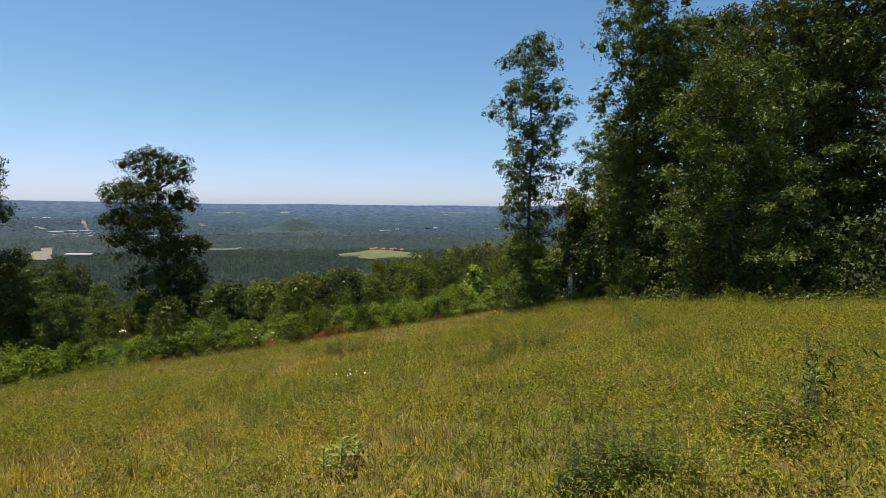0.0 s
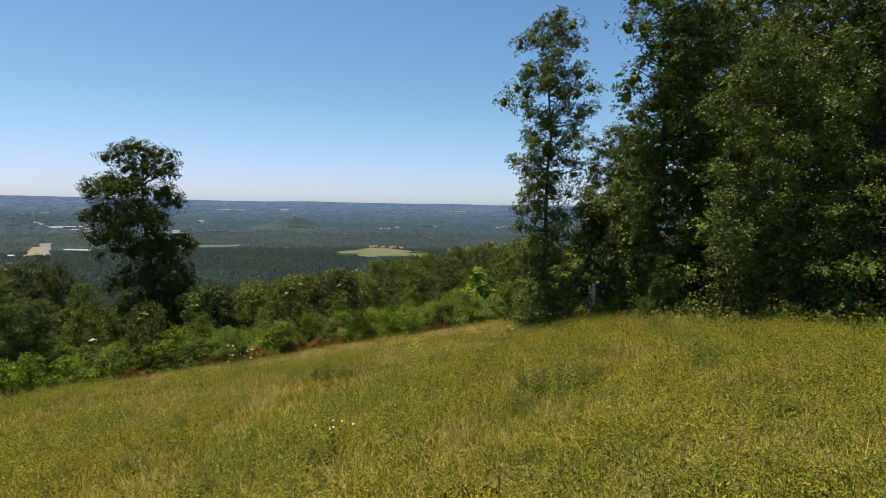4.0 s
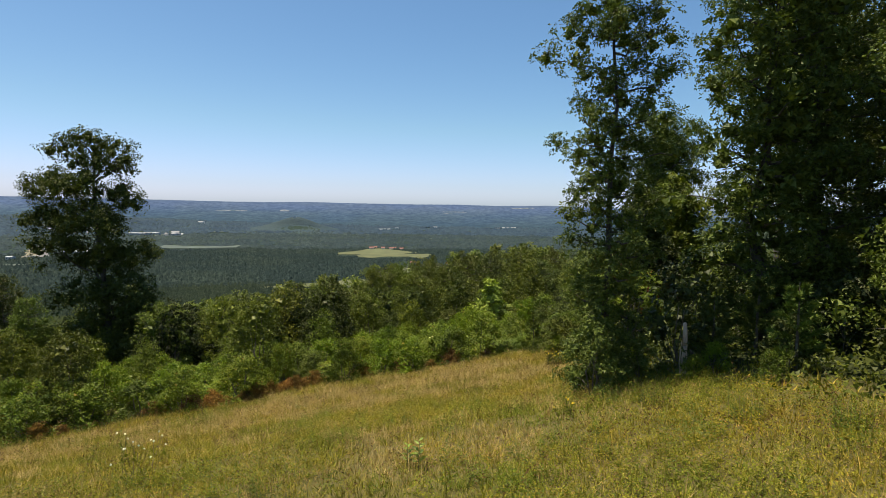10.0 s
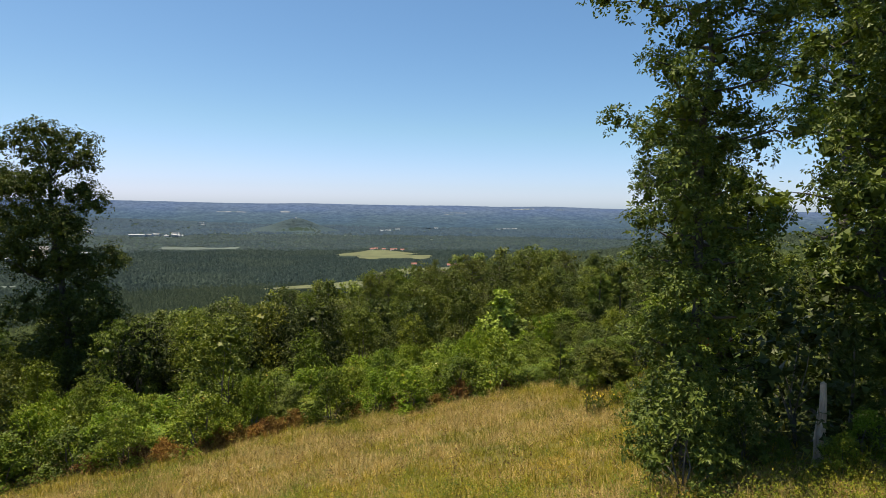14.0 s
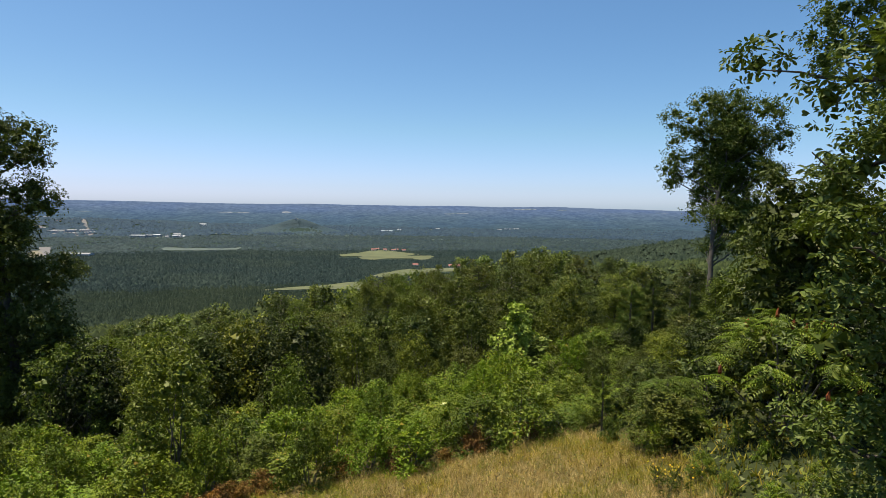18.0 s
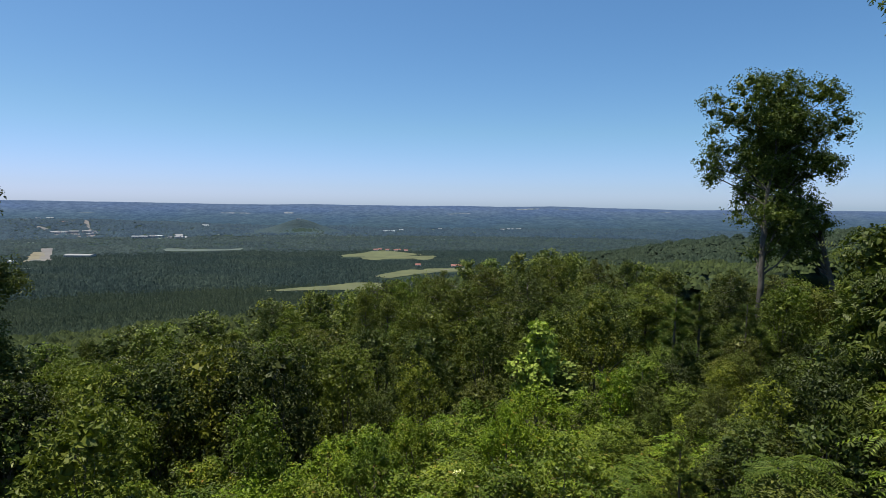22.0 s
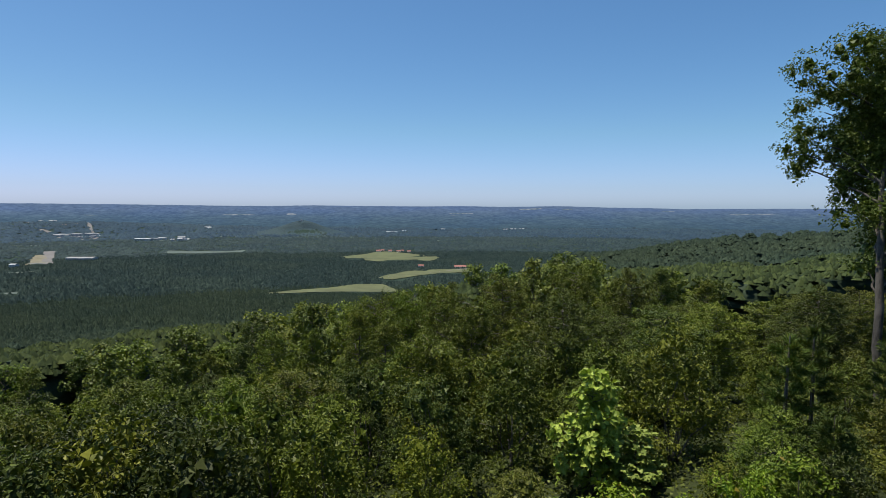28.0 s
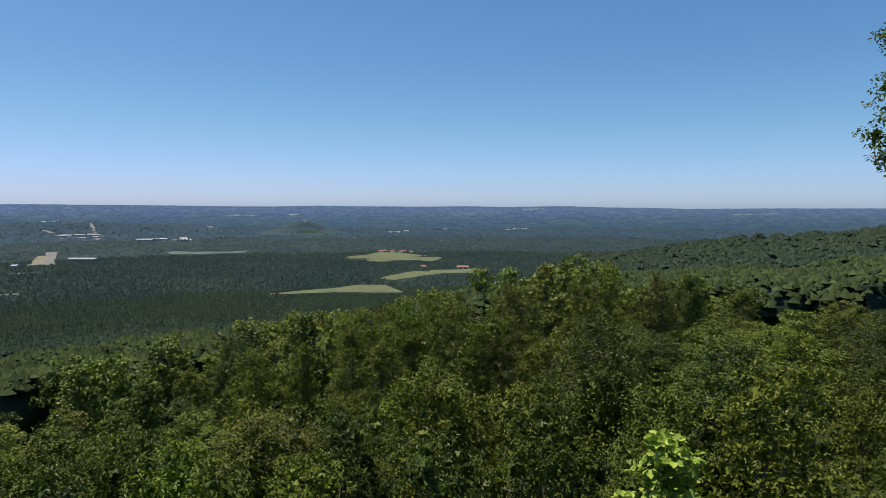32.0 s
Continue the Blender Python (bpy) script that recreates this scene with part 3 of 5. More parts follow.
def land(x, y, with_ridge=0.0):
    x, y = np.asarray(x, float), np.asarray(y, float)
    yc = np.clip(y, -40, 140)
    xc = np.clip(x, -60, 60)
    near = -2.8 + 0.15 * np.minimum(xc, 6) + 0.09 * np.maximum(xc - 6, 0) - 0.07 * yc - 0.001 * yc * np.abs(yc) + 0.12 * wave(x, y, 0.35)
    sink = np.clip((yc - 20) / 14, 0, 1)
    near = near - 0.8 * sink * sink * (3 - 2 * sink) * np.clip((8 - xc) / 4, 0, 1)
    dx, dy = x, y - 35
    r, az = np.hypot(dx, dy), np.degrees(np.arctan2(dx, dy))
    i = np.clip(np.searchsorted(AZ, az) - 1, 0, len(AZ) - 2)
    u = np.clip((az - AZ[i]) / (AZ[i + 1] - AZ[i]), 0, 1)
    u = u * u * (3 - 2 * u)
    j = np.clip(np.searchsorted(RR, r) - 1, 0, len(RR) - 2)
    w = np.clip((r - RR[j]) / (RR[j + 1] - RR[j]), 0, 1)
    far = (LAND[i, j] * (1 - w) + LAND[i, j + 1] * w) * (1 - u) + (LAND[i + 1, j] * (1 - w) + LAND[i + 1, j + 1] * w) * u
    far = far + wave(x, y, 0.02) * np.clip((r - 150) / 300, 0, 1) * 2.5
    # foothills before the long ridge, and the lone wooded knob
    far = far + ridge(x, y) * with_ridge
    foot = np.exp(-((x + 2100) / 900) ** 2 - ((y - 3000) / 500) ** 2) * 42
    knob = np.exp(-((np.hypot(x + 660, y - 2625) / 125) ** 1.7)) * 62
    far = far + foot + knob
    b = np.clip((r - 45) / 60, 0, 1)
    b = np.where(y < 30, np.clip((r - 70) / 60, 0, 1), b)
    b = b * b * (3 - 2 * b)
    return near * (1 - b) + far * b


def ridge(x, y):
    rise = np.clip((y - 3300 - 150 * wave(x, y, 0.002, 3)) / 1150, 0, 1)
    crest = np.interp(x, RIDGE_X, RIDGE_Z) + 3 * wave(x, 0 * y, 0.006) + 1.5 * wave(x, y, 0.05, 4)
    return (crest + 131) * rise * rise * (3 - 2 * rise) * (y > 0)


def land1(x, y):
    return float(land(np.array([x]), np.array([y]))[0])


# one sheet from the hilltop to the far ridge
na, rad = 210, np.concatenate([np.linspace(0.5, 60, 60), np.geomspace(61.5, 4750, 110)])
ang = np.concatenate([np.linspace(-0.85, 0.85, 160, endpoint=False), np.linspace(0.85, 2 * np.pi - 0.85, 50, endpoint=False)])
gx = np.sin(ang)[None, :] * rad[:, None]
gy = 10 + np.cos(ang)[None, :] * rad[:, None]
gv = np.stack([gx, gy, land(gx, gy)], -1).reshape(-1, 3)
ii, jj = np.meshgrid(np.arange(len(rad) - 1), np.arange(na), indexing="ij")
kk = (jj + 1) % na
gf = np.stack([ii * na + jj, ii * na + kk, (ii + 1) * na + kk, (ii + 1) * na + jj], -1).reshape(-1, 4)[:, ::-1]
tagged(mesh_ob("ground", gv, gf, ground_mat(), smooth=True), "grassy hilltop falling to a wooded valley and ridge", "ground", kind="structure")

# ---- meadow ----
LEFT_Y, LEFT_X = [0, 24, 30, 33.5, 35, 36.3, 38.5, 39.2, 39.9, 40.6, 60], [-34, -24, -19.5, -16, -13.5, -9.5, -6.4, -3, 0, 2.2, 2.6]
RIGHT_Y, RIGHT_X = [0, 16, 17, 20, 23.4, 26, 28, 31, 35.5, 38.5, 40.6, 60], [30, 16, 11, 8.4, 6.6, 5.6, 3.4, 3.9, 4.6, 3.9, 3.0, 2.7]


def in_meadow(x, y, pad=0.0):
    return (x > np.interp(y, LEFT_Y, LEFT_X) - pad) & (x < np.interp(y, RIGHT_Y, RIGHT_X) + pad) & (y < 41)


def scatter(rng, n, x0, x1, y0, y1, keep):
    x, y = rng.uniform(x0, x1, n), rng.uniform(y0, y1, n)
    k = keep(x, y)
    return x[k], y[k]


def blades(rng, x, y, per, height, width, spread):
    """Leaning grass blades in tufts, one tapering triangle each."""
    n = len(x)
    c = np.repeat(np.stack([x, y, land(x, y) - 0.02], 1), per, 0)
    a = rng.uniform(0, 2 * np.pi, n * per)
    d = np.stack([np.cos(a), np.sin(a), 0 * a], 1)
    c = c + d * rng.uniform(0, 0.09, (n * per, 1))
    h = (np.repeat(height, per) * rng.uniform(0.5, 1.2, n * per))[:, None]
    lean = rng.uniform(0.05, 1.0, (n * per, 1)) * spread
    t = c + d * h * lean * 0.8 + np.array([0, 0, 1.0]) * h * (1 - 0.3 * lean)
    b = a + rng.normal(size=len(a)) * 0.6
    s = np.stack([-np.sin(b), np.cos(b), 0 * a], 1) * width * rng.uniform(0.6, 1.5, (n * per, 1))
    v = np.stack([c - s, c + s, t], 1).reshape(-1, 3)
    return v, np.arange(n * per * 3).reshape(-1, 3)


def weeds(rng, x, y, per, h, leaf):
    c = np.repeat(np.stack([x, y, land(x, y)], 1), per, 0)
    q = rng.normal(size=(len(c), 3)) * 0.085
    c = c + q
    c[:, 2] += np.repeat(h, per) * rng.uniform(0.2, 1.0, len(c))
    al = rng.normal(size=c.shape)
    al[:, 2] = al[:, 2] * 0.5 + 0.25
    ln = leaf * rng.uniform(0.6, 1.4, len(c))
    return leaf_cards(c, al, np.array([0, 0, 1.0]) + rng.normal(size=c.shape) * 0.5, ln, ln * 0.42)


rng = np.random.default_rng(11)
seen = lambda x, y: in_meadow(x, y, 0.5) & (np.abs(x) < 0.85 * (y + 1) + 2)
PATCH = (np.random.default_rng(4).uniform((-20, 6), (14, 39), (46, 2)), np.random.default_rng(6).uniform(0.5, 2.4, 46))


def dry(x, y):
    """How dry the grass is, 0 to 1: streaks down the slope, tufts, and a straw-coloured brow."""
    w = -0.02 + 0.3 * np.clip((y - 22) / 10, 0, 1) + 0.9 * wave(x, y, 0.55, 2) + 0.9 * wave(x, y, 1.9, 5)
    w = w + 0.5 * np.exp(-((x + 2.6) / 4.4) ** 2 - ((y - 33.5) / 3.4) ** 2) + 0.8 * np.exp(-((x + 6) / 2.5) ** 2 - ((y - 19) / 3) ** 2)
    w = w + 0.35 * np.exp(-((x - 2.6) / 2.0) ** 2 - ((y - 11.5) / 2.5) ** 2)
    return np.clip(w, 0, 1)


def leafy(x, y):
    w = 0.3 + 0.25 * np.clip((30 - y) / 9, 0, 1) + 0.12 * np.clip(x / 4, -1, 1.5) + 0.45 * wave(x, y, 0.8, 9)
    for (cx, cy), r in zip(*PATCH):
        w = w + 0.8 * np.exp(-((x - cx) ** 2 + (y - cy) ** 2) / r ** 2)
    return np.clip(w, 0, 1) * (1 - 0.8 * np.exp(-((x + 1.2) / 4.5) ** 2 - ((y - 34.3) / 3) ** 2)) * np.clip(1.35 - y / 45, 0.5, 1)


x, y = scatter(rng, 56000, -26, 18, 5, 41.5, seen)
k = rng.random(len(x)) > dry(x, y)
tall = lambda x, y, k: rng.uniform(0.13, 0.32, k.sum()) * (1 + 0.35 * wave(x[k], y[k], 1.4, 7))
tagged(mesh_ob("meadow_grass", *blades(rng, x[k], y[k], 7, tall(x, y, k), 0.008, 1.3), GRASS), "uncut green and tan meadow grass on the hilltop", "grass", kind="stuff")
k = ~k
tagged(mesh_ob("dry_grass", *blades(rng, x[k], y[k], 8, 1.25 * tall(x, y, k), 0.006, 1.0), STRAW), "dry straw-coloured grass among the green", "grass", kind="stuff")
x, y = scatter(rng, 48000, -26, 18, 5, 41.5, seen)
k = rng.random(len(x)) < np.clip(1.5 * leafy(x, y) - 0.25, 0.06, 1)
x, y = x[k], y[k]
tagged(mesh_ob("meadow_weeds", *weeds(rng, x, y, 12, rng.uniform(0.12, 0.42, len(x)) * (1 + 0.5 * wave(x, y, 1.1, 3)), 0.05), WEED), "low yellow-green broadleaf weeds in the grass", "weeds", kind="stuff")


ox, oy = scatter(rng, 60000, -42, 36, -22, 39, lambda x, y: ~seen(x, y) & ((y < 22) | in_meadow(x, y, 3.0)))
tagged(mesh_ob("meadow_grass", *blades(rng, ox, oy, 4, rng.uniform(0.15, 0.35, len(ox)), 0.02, 1.2), GRASS), "coarse meadow grass over the rest of the hilltop", "grass", kind="stuff")
nx, ny = scatter(rng, 60000, -15, 13, 3.5, 25, seen)
k = rng.random(len(nx)) < np.clip((26 - ny) / 14, 0, 1)
nx, ny = nx[k], ny[k]
k = rng.random(len(nx)) > np.clip(1.0 * leafy(nx, ny) - 0.2, 0.05, 0.5)
tagged(mesh_ob("meadow_grass", *blades(rng, nx[k], ny[k], 7, rng.uniform(0.1, 0.28, k.sum()), 0.007, 1.5), GRASS), "thick low grass on the hilltop meadow", "grass", kind="stuff")
k = ~k
tagged(mesh_ob("meadow_weeds", *weeds(rng, nx[k], ny[k], 8, rng.uniform(0.06, 0.34, k.sum()), 0.042), WEED), "small broadleaf weeds among low grass", "weeds", kind="stuff")


bx, by = scatter(rng, 30000, -17, 7, 25, 41.5, seen)
k = rng.random(len(bx)) > np.clip(dry(bx, by) + 0.15, 0, 0.8)
for g, m, label in ((k, GRASS, "fine green grass on the meadow's brow"), (~k, STRAW, "fine straw-coloured grass on the meadow's brow")):
    tagged(mesh_ob("brow_grass", *blades(rng, bx[g], by[g], 8, rng.uniform(0.1, 0.3, g.sum()), 0.006, 1.4), m), label, "grass", kind="stuff")


def upright(rng, x, y, per, high, wide, leaf, base=land):
    """Leafy stems: pointed leaves set round each stem from the ground to its tip, longest below the middle."""
    n = len(x)
    t = np.tile((np.arange(per) + 0.5) / per, n) + rng.normal(size=n * per) * 0.04
    a = np.tile(np.arange(per) * 2.4, n) + np.repeat(rng.uniform(0, 6.3, n), per)
    lean = np.repeat(rng.normal(size=(n, 2)) * 0.16, per, 0)
    h = np.repeat(high, per)
    d = np.stack([np.cos(a), np.sin(a), rng.uniform(-0.1, 0.8, n * per)], 1)
    c = np.stack([np.repeat(x, per) + lean[:, 0] * h * t, np.repeat(y, per) + lean[:, 1] * h * t, np.repeat(base(x, y), per) + h * t], 1)
    c += d * np.array([1, 1, 0]) * (wide * rng.random(n * per) * (1 - t))[:, None]
    ln = np.repeat(leaf, per) * (1.15 - 0.7 * t) * rng.uniform(0.75, 1.25, n * per)
    return leaf_cards(c, d, np.array([0, 0, 1.0]) + rng.normal(size=d.shape) * 0.35, ln, ln * 0.36)


grow = lambda x, y: seen(x, y) & (rng.random(len(x)) < np.clip(1.6 * leafy(x, y) - 0.45 + 0.7 * wave(x, y, 2.3, 6), 0.05, 1)) & (rng.random(len(x)) > 0.85 * np.exp(-((x + 1.2) / 4.5) ** 2 - ((y - 34.3) / 3) ** 2))
for n, m, lo, hi, label in ((7600, WEED, 0.25, 0.52, "yellow-green leafy weed stems standing in the grass"), (5000, BRAMBLE, 0.28, 0.6, "leafy green weed stems in the meadow"), (3400, SHRUB, 0.3, 0.66, "dark green leafy weed stems in the meadow")):
    cx, cy = scatter(rng, n, -21, 15, 4.5, 41, grow)
    cx, cy = cx[::2], cy[::2]
    cx, cy = np.repeat(cx, 7) + rng.normal(size=7 * len(cx)) * 0.15, np.repeat(cy, 7) + rng.normal(size=7 * len(cy)) * 0.15
    tagged(mesh_ob("weed_stems", *upright(rng, cx, cy, 10, rng.uniform(lo, hi, len(cx)), 0.06, rng.uniform(0.05, 0.085, len(cx))), m), label, "weeds", kind="stuff")
cx, cy = scatter(rng, 2600, -20, 15, 4.5, 38, seen)
tagged(mesh_ob("withered_weeds", *weeds(rng, cx, cy, 14, rng.uniform(0.2, 0.5, len(cx)), 0.06), RUST), "withered reddish-brown weeds in the grass", "weeds", kind="stuff")

# ---- trees beside the meadow ----
def put(ob, x, y, turn=0.0, size=1.0, dz=0.0):
    ob.matrix_basis = pose(x, y, land1(x, y) + dz, 0, 0, turn) @ Matrix.Scale(size, 4)
    return ob


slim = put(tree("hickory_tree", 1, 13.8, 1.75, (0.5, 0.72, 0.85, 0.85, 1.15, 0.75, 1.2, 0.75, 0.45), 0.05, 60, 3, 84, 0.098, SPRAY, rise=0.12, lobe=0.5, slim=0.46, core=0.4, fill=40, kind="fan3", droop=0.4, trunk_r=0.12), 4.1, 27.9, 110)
tagged(slim, "slender leafy hickory tree at the meadow's edge", "tree")
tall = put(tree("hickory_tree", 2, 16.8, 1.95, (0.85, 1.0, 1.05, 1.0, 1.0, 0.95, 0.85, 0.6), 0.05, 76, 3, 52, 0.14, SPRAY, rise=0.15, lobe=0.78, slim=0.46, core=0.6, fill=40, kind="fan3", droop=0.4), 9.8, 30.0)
tagged(tall, "tall dark leafy hickory in a dense clump", "tree", "trees beside the meadow")
put(copy_thing(tall, Matrix()), 12.0, 31.5, 140, 0.9)
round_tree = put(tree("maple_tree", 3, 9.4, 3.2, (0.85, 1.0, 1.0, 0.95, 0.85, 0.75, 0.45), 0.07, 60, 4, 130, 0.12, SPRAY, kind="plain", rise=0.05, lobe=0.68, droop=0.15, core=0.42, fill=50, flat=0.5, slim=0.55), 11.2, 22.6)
tagged(round_tree, "rounded leafy maple with layered green boughs", "tree", "trees beside the meadow")
big = put(tree("oak_tree", 4, 18.5, 4.6, (0.6, 0.85, 0.95, 1.0, 1.0, 0.85, 0.5), 0.1, 56, 4, 120, 0.19, CANOPY, rise=0.2, lobe=1.05, core=0.6, fill=50), 17.5, 27.5)
tagged(big, "big shaded oak with a dense dark crown", "tree", "trees beside the meadow")
for tx, ty, tt, sz in ((15.8, 34.5, 10, 0.66), (19.5, 36.0, 80, 0.95), (24.5, 30, 150, 1.0), (20.5, 21.8, 220, 0.92), (27, 40, 30, 0.95)):
    put(copy_thing(big, Matrix()), tx, ty, tt, sz)
LONE = ((-1.7, 0.6, 16.0, 1.1), (-0.4, 0.2, 15.5, 1.2), (-2.9, 0.3, 17.0, 1.35), (-1.0, -0.6, 17.5, 1.1), (0.2, 0.4, 16.8, 1.6), (1.4, -0.3, 16.0, 1.0), (-4.0, 0.2, 13.8, 2.1), (-1.6, -1.2, 14.0, 2.1), (0.4, 0.8, 13.6, 1.5), (1.7, 0, 13.3, 0.6), (-4.9, 0.6, 11.6, 1.8), (-2.2, 1.2, 11.6, 2.4),
        (-0.3, -1.0, 11.2, 2.3), (-3.4, -0.8, 9.8, 1.8), (1.2, 0.5, 9.4, 2.1), (-1.0, 1.2, 8.5, 2.4), (1.9, -0.7, 7.0, 1.9), (-1.0, -0.8, 6.2, 2.3), (1.0, 0.8, 4.8, 2.2), (-1.4, 0.6, 3.8, 2.1), (1.2, -0.5, 2.6, 2.0))
left_tree = put(mass_tree("oak_tree", 5, ((0, 0, -0.6), (-0.2, 0, 6), (-0.7, 0, 11), (-0.9, 0, 15), (-0.6, 0, 17.0)), 0.26, LONE, 0.8, 100, 0.17, CANOPY, DARK_BARK, dense=1.9, core=0.5, fill=36), -25.0, 53.5, 0, 1.0, 0.4)
tagged(left_tree, "lone oak with an open top above the valley", "tree")
put(copy_thing(left_tree, Matrix()), -27.0, 34, 0, 0.75, 0.3)
put(copy_thing(round_tree, Matrix()), -24.6, 34.5, 130, 0.72)
put(copy_thing(round_tree, Matrix()), -21.8, 33.4, 20, 0.55)

# tall pale-trunked trees on the slope
HIGH_CROWN = ((0.9, 2.0, 8.0, 1.4), (1.8, 3.0, 6.6, 1.2), (0.2, 1.5, 6.0, 0.8), (2.8, 3.2, 8.0, 1.3), (0.4, 5.5, 10.8, 1.0), (0.0, 4.5, 15.2, 1.2), (2.0, 4.2, 15.8, 1.7), (4.0, 4.6, 16.0, 1.8), (5.8, 4.0, 15.4, 1.6), (1.0, 5.2, 13.6, 1.7), (3.4, 3.6, 13.8, 2.1), (5.6, 4.8, 13.6, 2.0), (7.0, 4.2, 14.0, 1.2), (-0.4, 5.0, 11.6, 0.9), (0.6, 4.4, 11.9, 1.3),
              (2.6, 4.6, 11.4, 1.9), (5.0, 3.8, 11.2, 1.9), (6.6, 4.6, 11.4, 1.3), (1.3, 3.4, 9.2, 1.3), (3.0, 3.0, 9.0, 1.7), (4.7, 3.6, 8.8, 1.5), (2.2, 2.2, 7.2, 1.3), (3.2, 2.6, 6.6, 1.0))
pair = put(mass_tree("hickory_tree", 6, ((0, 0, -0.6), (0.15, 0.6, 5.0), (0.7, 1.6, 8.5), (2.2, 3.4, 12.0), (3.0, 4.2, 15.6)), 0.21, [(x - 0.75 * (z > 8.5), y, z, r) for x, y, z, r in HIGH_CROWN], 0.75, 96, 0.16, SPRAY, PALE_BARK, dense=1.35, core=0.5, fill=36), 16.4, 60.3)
tagged(pair, "tall pale-trunked hickory with a high spreading crown", "tree", "tall trees on the slope")
put(copy_thing(pair, Matrix()), 21.9, 61.8, 60, 0.9)
put(copy_thing(pair, Matrix()), 19.9, 46.5, 0, 1.3)


def put_top(ob, x, y, top, high, turn, lo, hi):
    """Stands a plant on the land, scaled so that it reaches the height top."""
    z = land1(x, y)
    s = min(hi, max(lo, (top - z) / high))
    w = max(0.72, 0.92 * s)
    ob.matrix_basis = pose(x, y, z - 0.1, 0, 0, turn) @ Matrix.Diagonal((w, w, s, 1))
    return ob


def spread_out(rng, tries, x0, x1, y0, y1, gap, keep):
    got = []
    for i in range(tries):
        p = (rng.uniform(x0, x1), rng.uniform(y0, y1))
        if keep(*p) and all((p[0] - a) ** 2 + (p[1] - b) ** 2 > gap * gap for a, b in got):
            got.append(p)
    return got


def past_edge(x, y):
    """How far beyond the meadow's lower left edge; negative on the meadow."""
    if y < 40.6:
        return 0.8 * (np.interp(y, LEFT_Y, LEFT_X) - x)
    return y - 40.1 if x > 2.6 else min(y - 40.1, 0.8 * (y - np.interp(x, LEFT_X, LEFT_Y)))


# ---- bramble band along the meadow's lower edge ----
rng = np.random.default_rng(5)
kinds = [bush("bramble_bush", 20 + i, 1.75, 0.9, 20, 90, 0.085, BRAMBLE, lobe=0.32, core=0.6, fill=40, slim=0.5) for i in range(3)]
for b in kinds:
    tagged(b, "bright green leafy bramble bush at the meadow's edge", "bush", "bushes along the meadow edge")
band = spread_out(rng, 6000, -30, 6, 24, 51, 1.32, lambda x, y: 0.6 < past_edge(x, y) < (9.5 if x > -6 else 6.0))
for n, (bx, by) in enumerate(band):
    ob = kinds[n] if n < 3 else copy_thing(kinds[n % 3], Matrix())
    w, h = rng.uniform(1.05, 1.55), rng.uniform(0.5, 1.5)
    if past_edge(bx, by) < 1.6:
        h = rng.uniform(1.05, 1.35)
    if 1.5 < bx < 6 and by < 48:
        h = rng.uniform(0.35, 0.55)
    ob.matrix_basis = pose(bx, by, land1(bx, by) - 0.1, 0, 0, rng.uniform(0, 360)) @ Matrix.Diagonal((w, w, h, 1))
fringe = spread_out(rng, 900, 3.2, 14, 17, 41, 1.0, lambda x, y: 0.2 < x - np.interp(y, RIGHT_Y, RIGHT_X) < 2.2)
for n, (bx, by) in enumerate(fringe):
    if by < 23.5 and n % 3:
        continue
    put(copy_thing(kinds[n % 3], Matrix()), bx, by, rng.uniform(0, 360), rng.uniform(0.3, 0.55), -0.1)

# darker thickets behind the band and under the tall trees
thick = [bush("thicket_bush", 30, 3.6, 1.6, 26, 110, 0.125, OAK, 9, 0.55, 0.6, core=0.6, fill=50), bush("thicket_bush", 31, 3.6, 1.6, 26, 45, 0.11, HICKORY, 9, 0.44, 0.6, core=0.6, fill=50, kind="fan3"),
         bush("thicket_bush", 35, 3.6, 1.5, 26, 110, 0.12, SHRUB, 9, 0.46, 0.58, core=0.6, fill=50)]
for b in thick:
    tagged(b, "dense dark green thicket bush on the slope", "bush", "thickets on the slope")
# this thicket's gloom comes from shade painted into its leaves
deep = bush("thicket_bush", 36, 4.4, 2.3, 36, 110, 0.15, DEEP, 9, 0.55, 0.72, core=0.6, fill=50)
tagged(deep, "dense thicket bush on the slope with shade in its leaf colour", "bush", "thickets on the slope")
sp2 = spread_out(rng, 5000, -42, 30, 30, 66, 2.95, lambda x, y: (past_edge(x, y) > (8.5 if x > -6 else 5.5) if x < 3.5 else y > 40.6) and abs(x) < 0.95 * (y + 2) and (x - 16.2) ** 2 + (y - 59.3) ** 2 > 2 and (x - 3.3) ** 2 + (y - 54.2) ** 2 > 8)
for n, (bx, by) in enumerate(sp2):
    ob = thick[n] if n < 3 else copy_thing(thick[n % 3], Matrix())
    top = -6.4 - 0.06 * max(0, -bx - 6) - 0.16 * max(0, -bx - 16) + (rng.uniform(0.7, 1.9) if rng.random() < 0.35 else rng.uniform(-1.2, 0.0)) + (0.8 if bx > 4 else 0) - (1.6 if abs(bx - 2) < 3.5 and 46 < by < 54 else 0)
    put_top(ob, bx, by, top, 3.6, rng.uniform(0, 360), 0.45, 1.5)
for n, (bx, by) in enumerate(spread_out(rng, 900, 5.2, 13, 40.8, 51, 1.6, lambda x, y: x < 0.75 * (y - 27))):
    put(copy_thing((thick[0], deep, thick[2])[n % 3], Matrix()), bx, by, rng.uniform(0, 360), rng.uniform(0.4, 0.62), -0.1)
# fills the ground below the tall trees; its leaf colour imitates deep shade
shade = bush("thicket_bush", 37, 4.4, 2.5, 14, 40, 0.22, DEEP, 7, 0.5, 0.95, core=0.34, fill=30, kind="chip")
tagged(shade, "bush under tall trees, shade put into its leaf colour", "bush", "bushes in the shade")
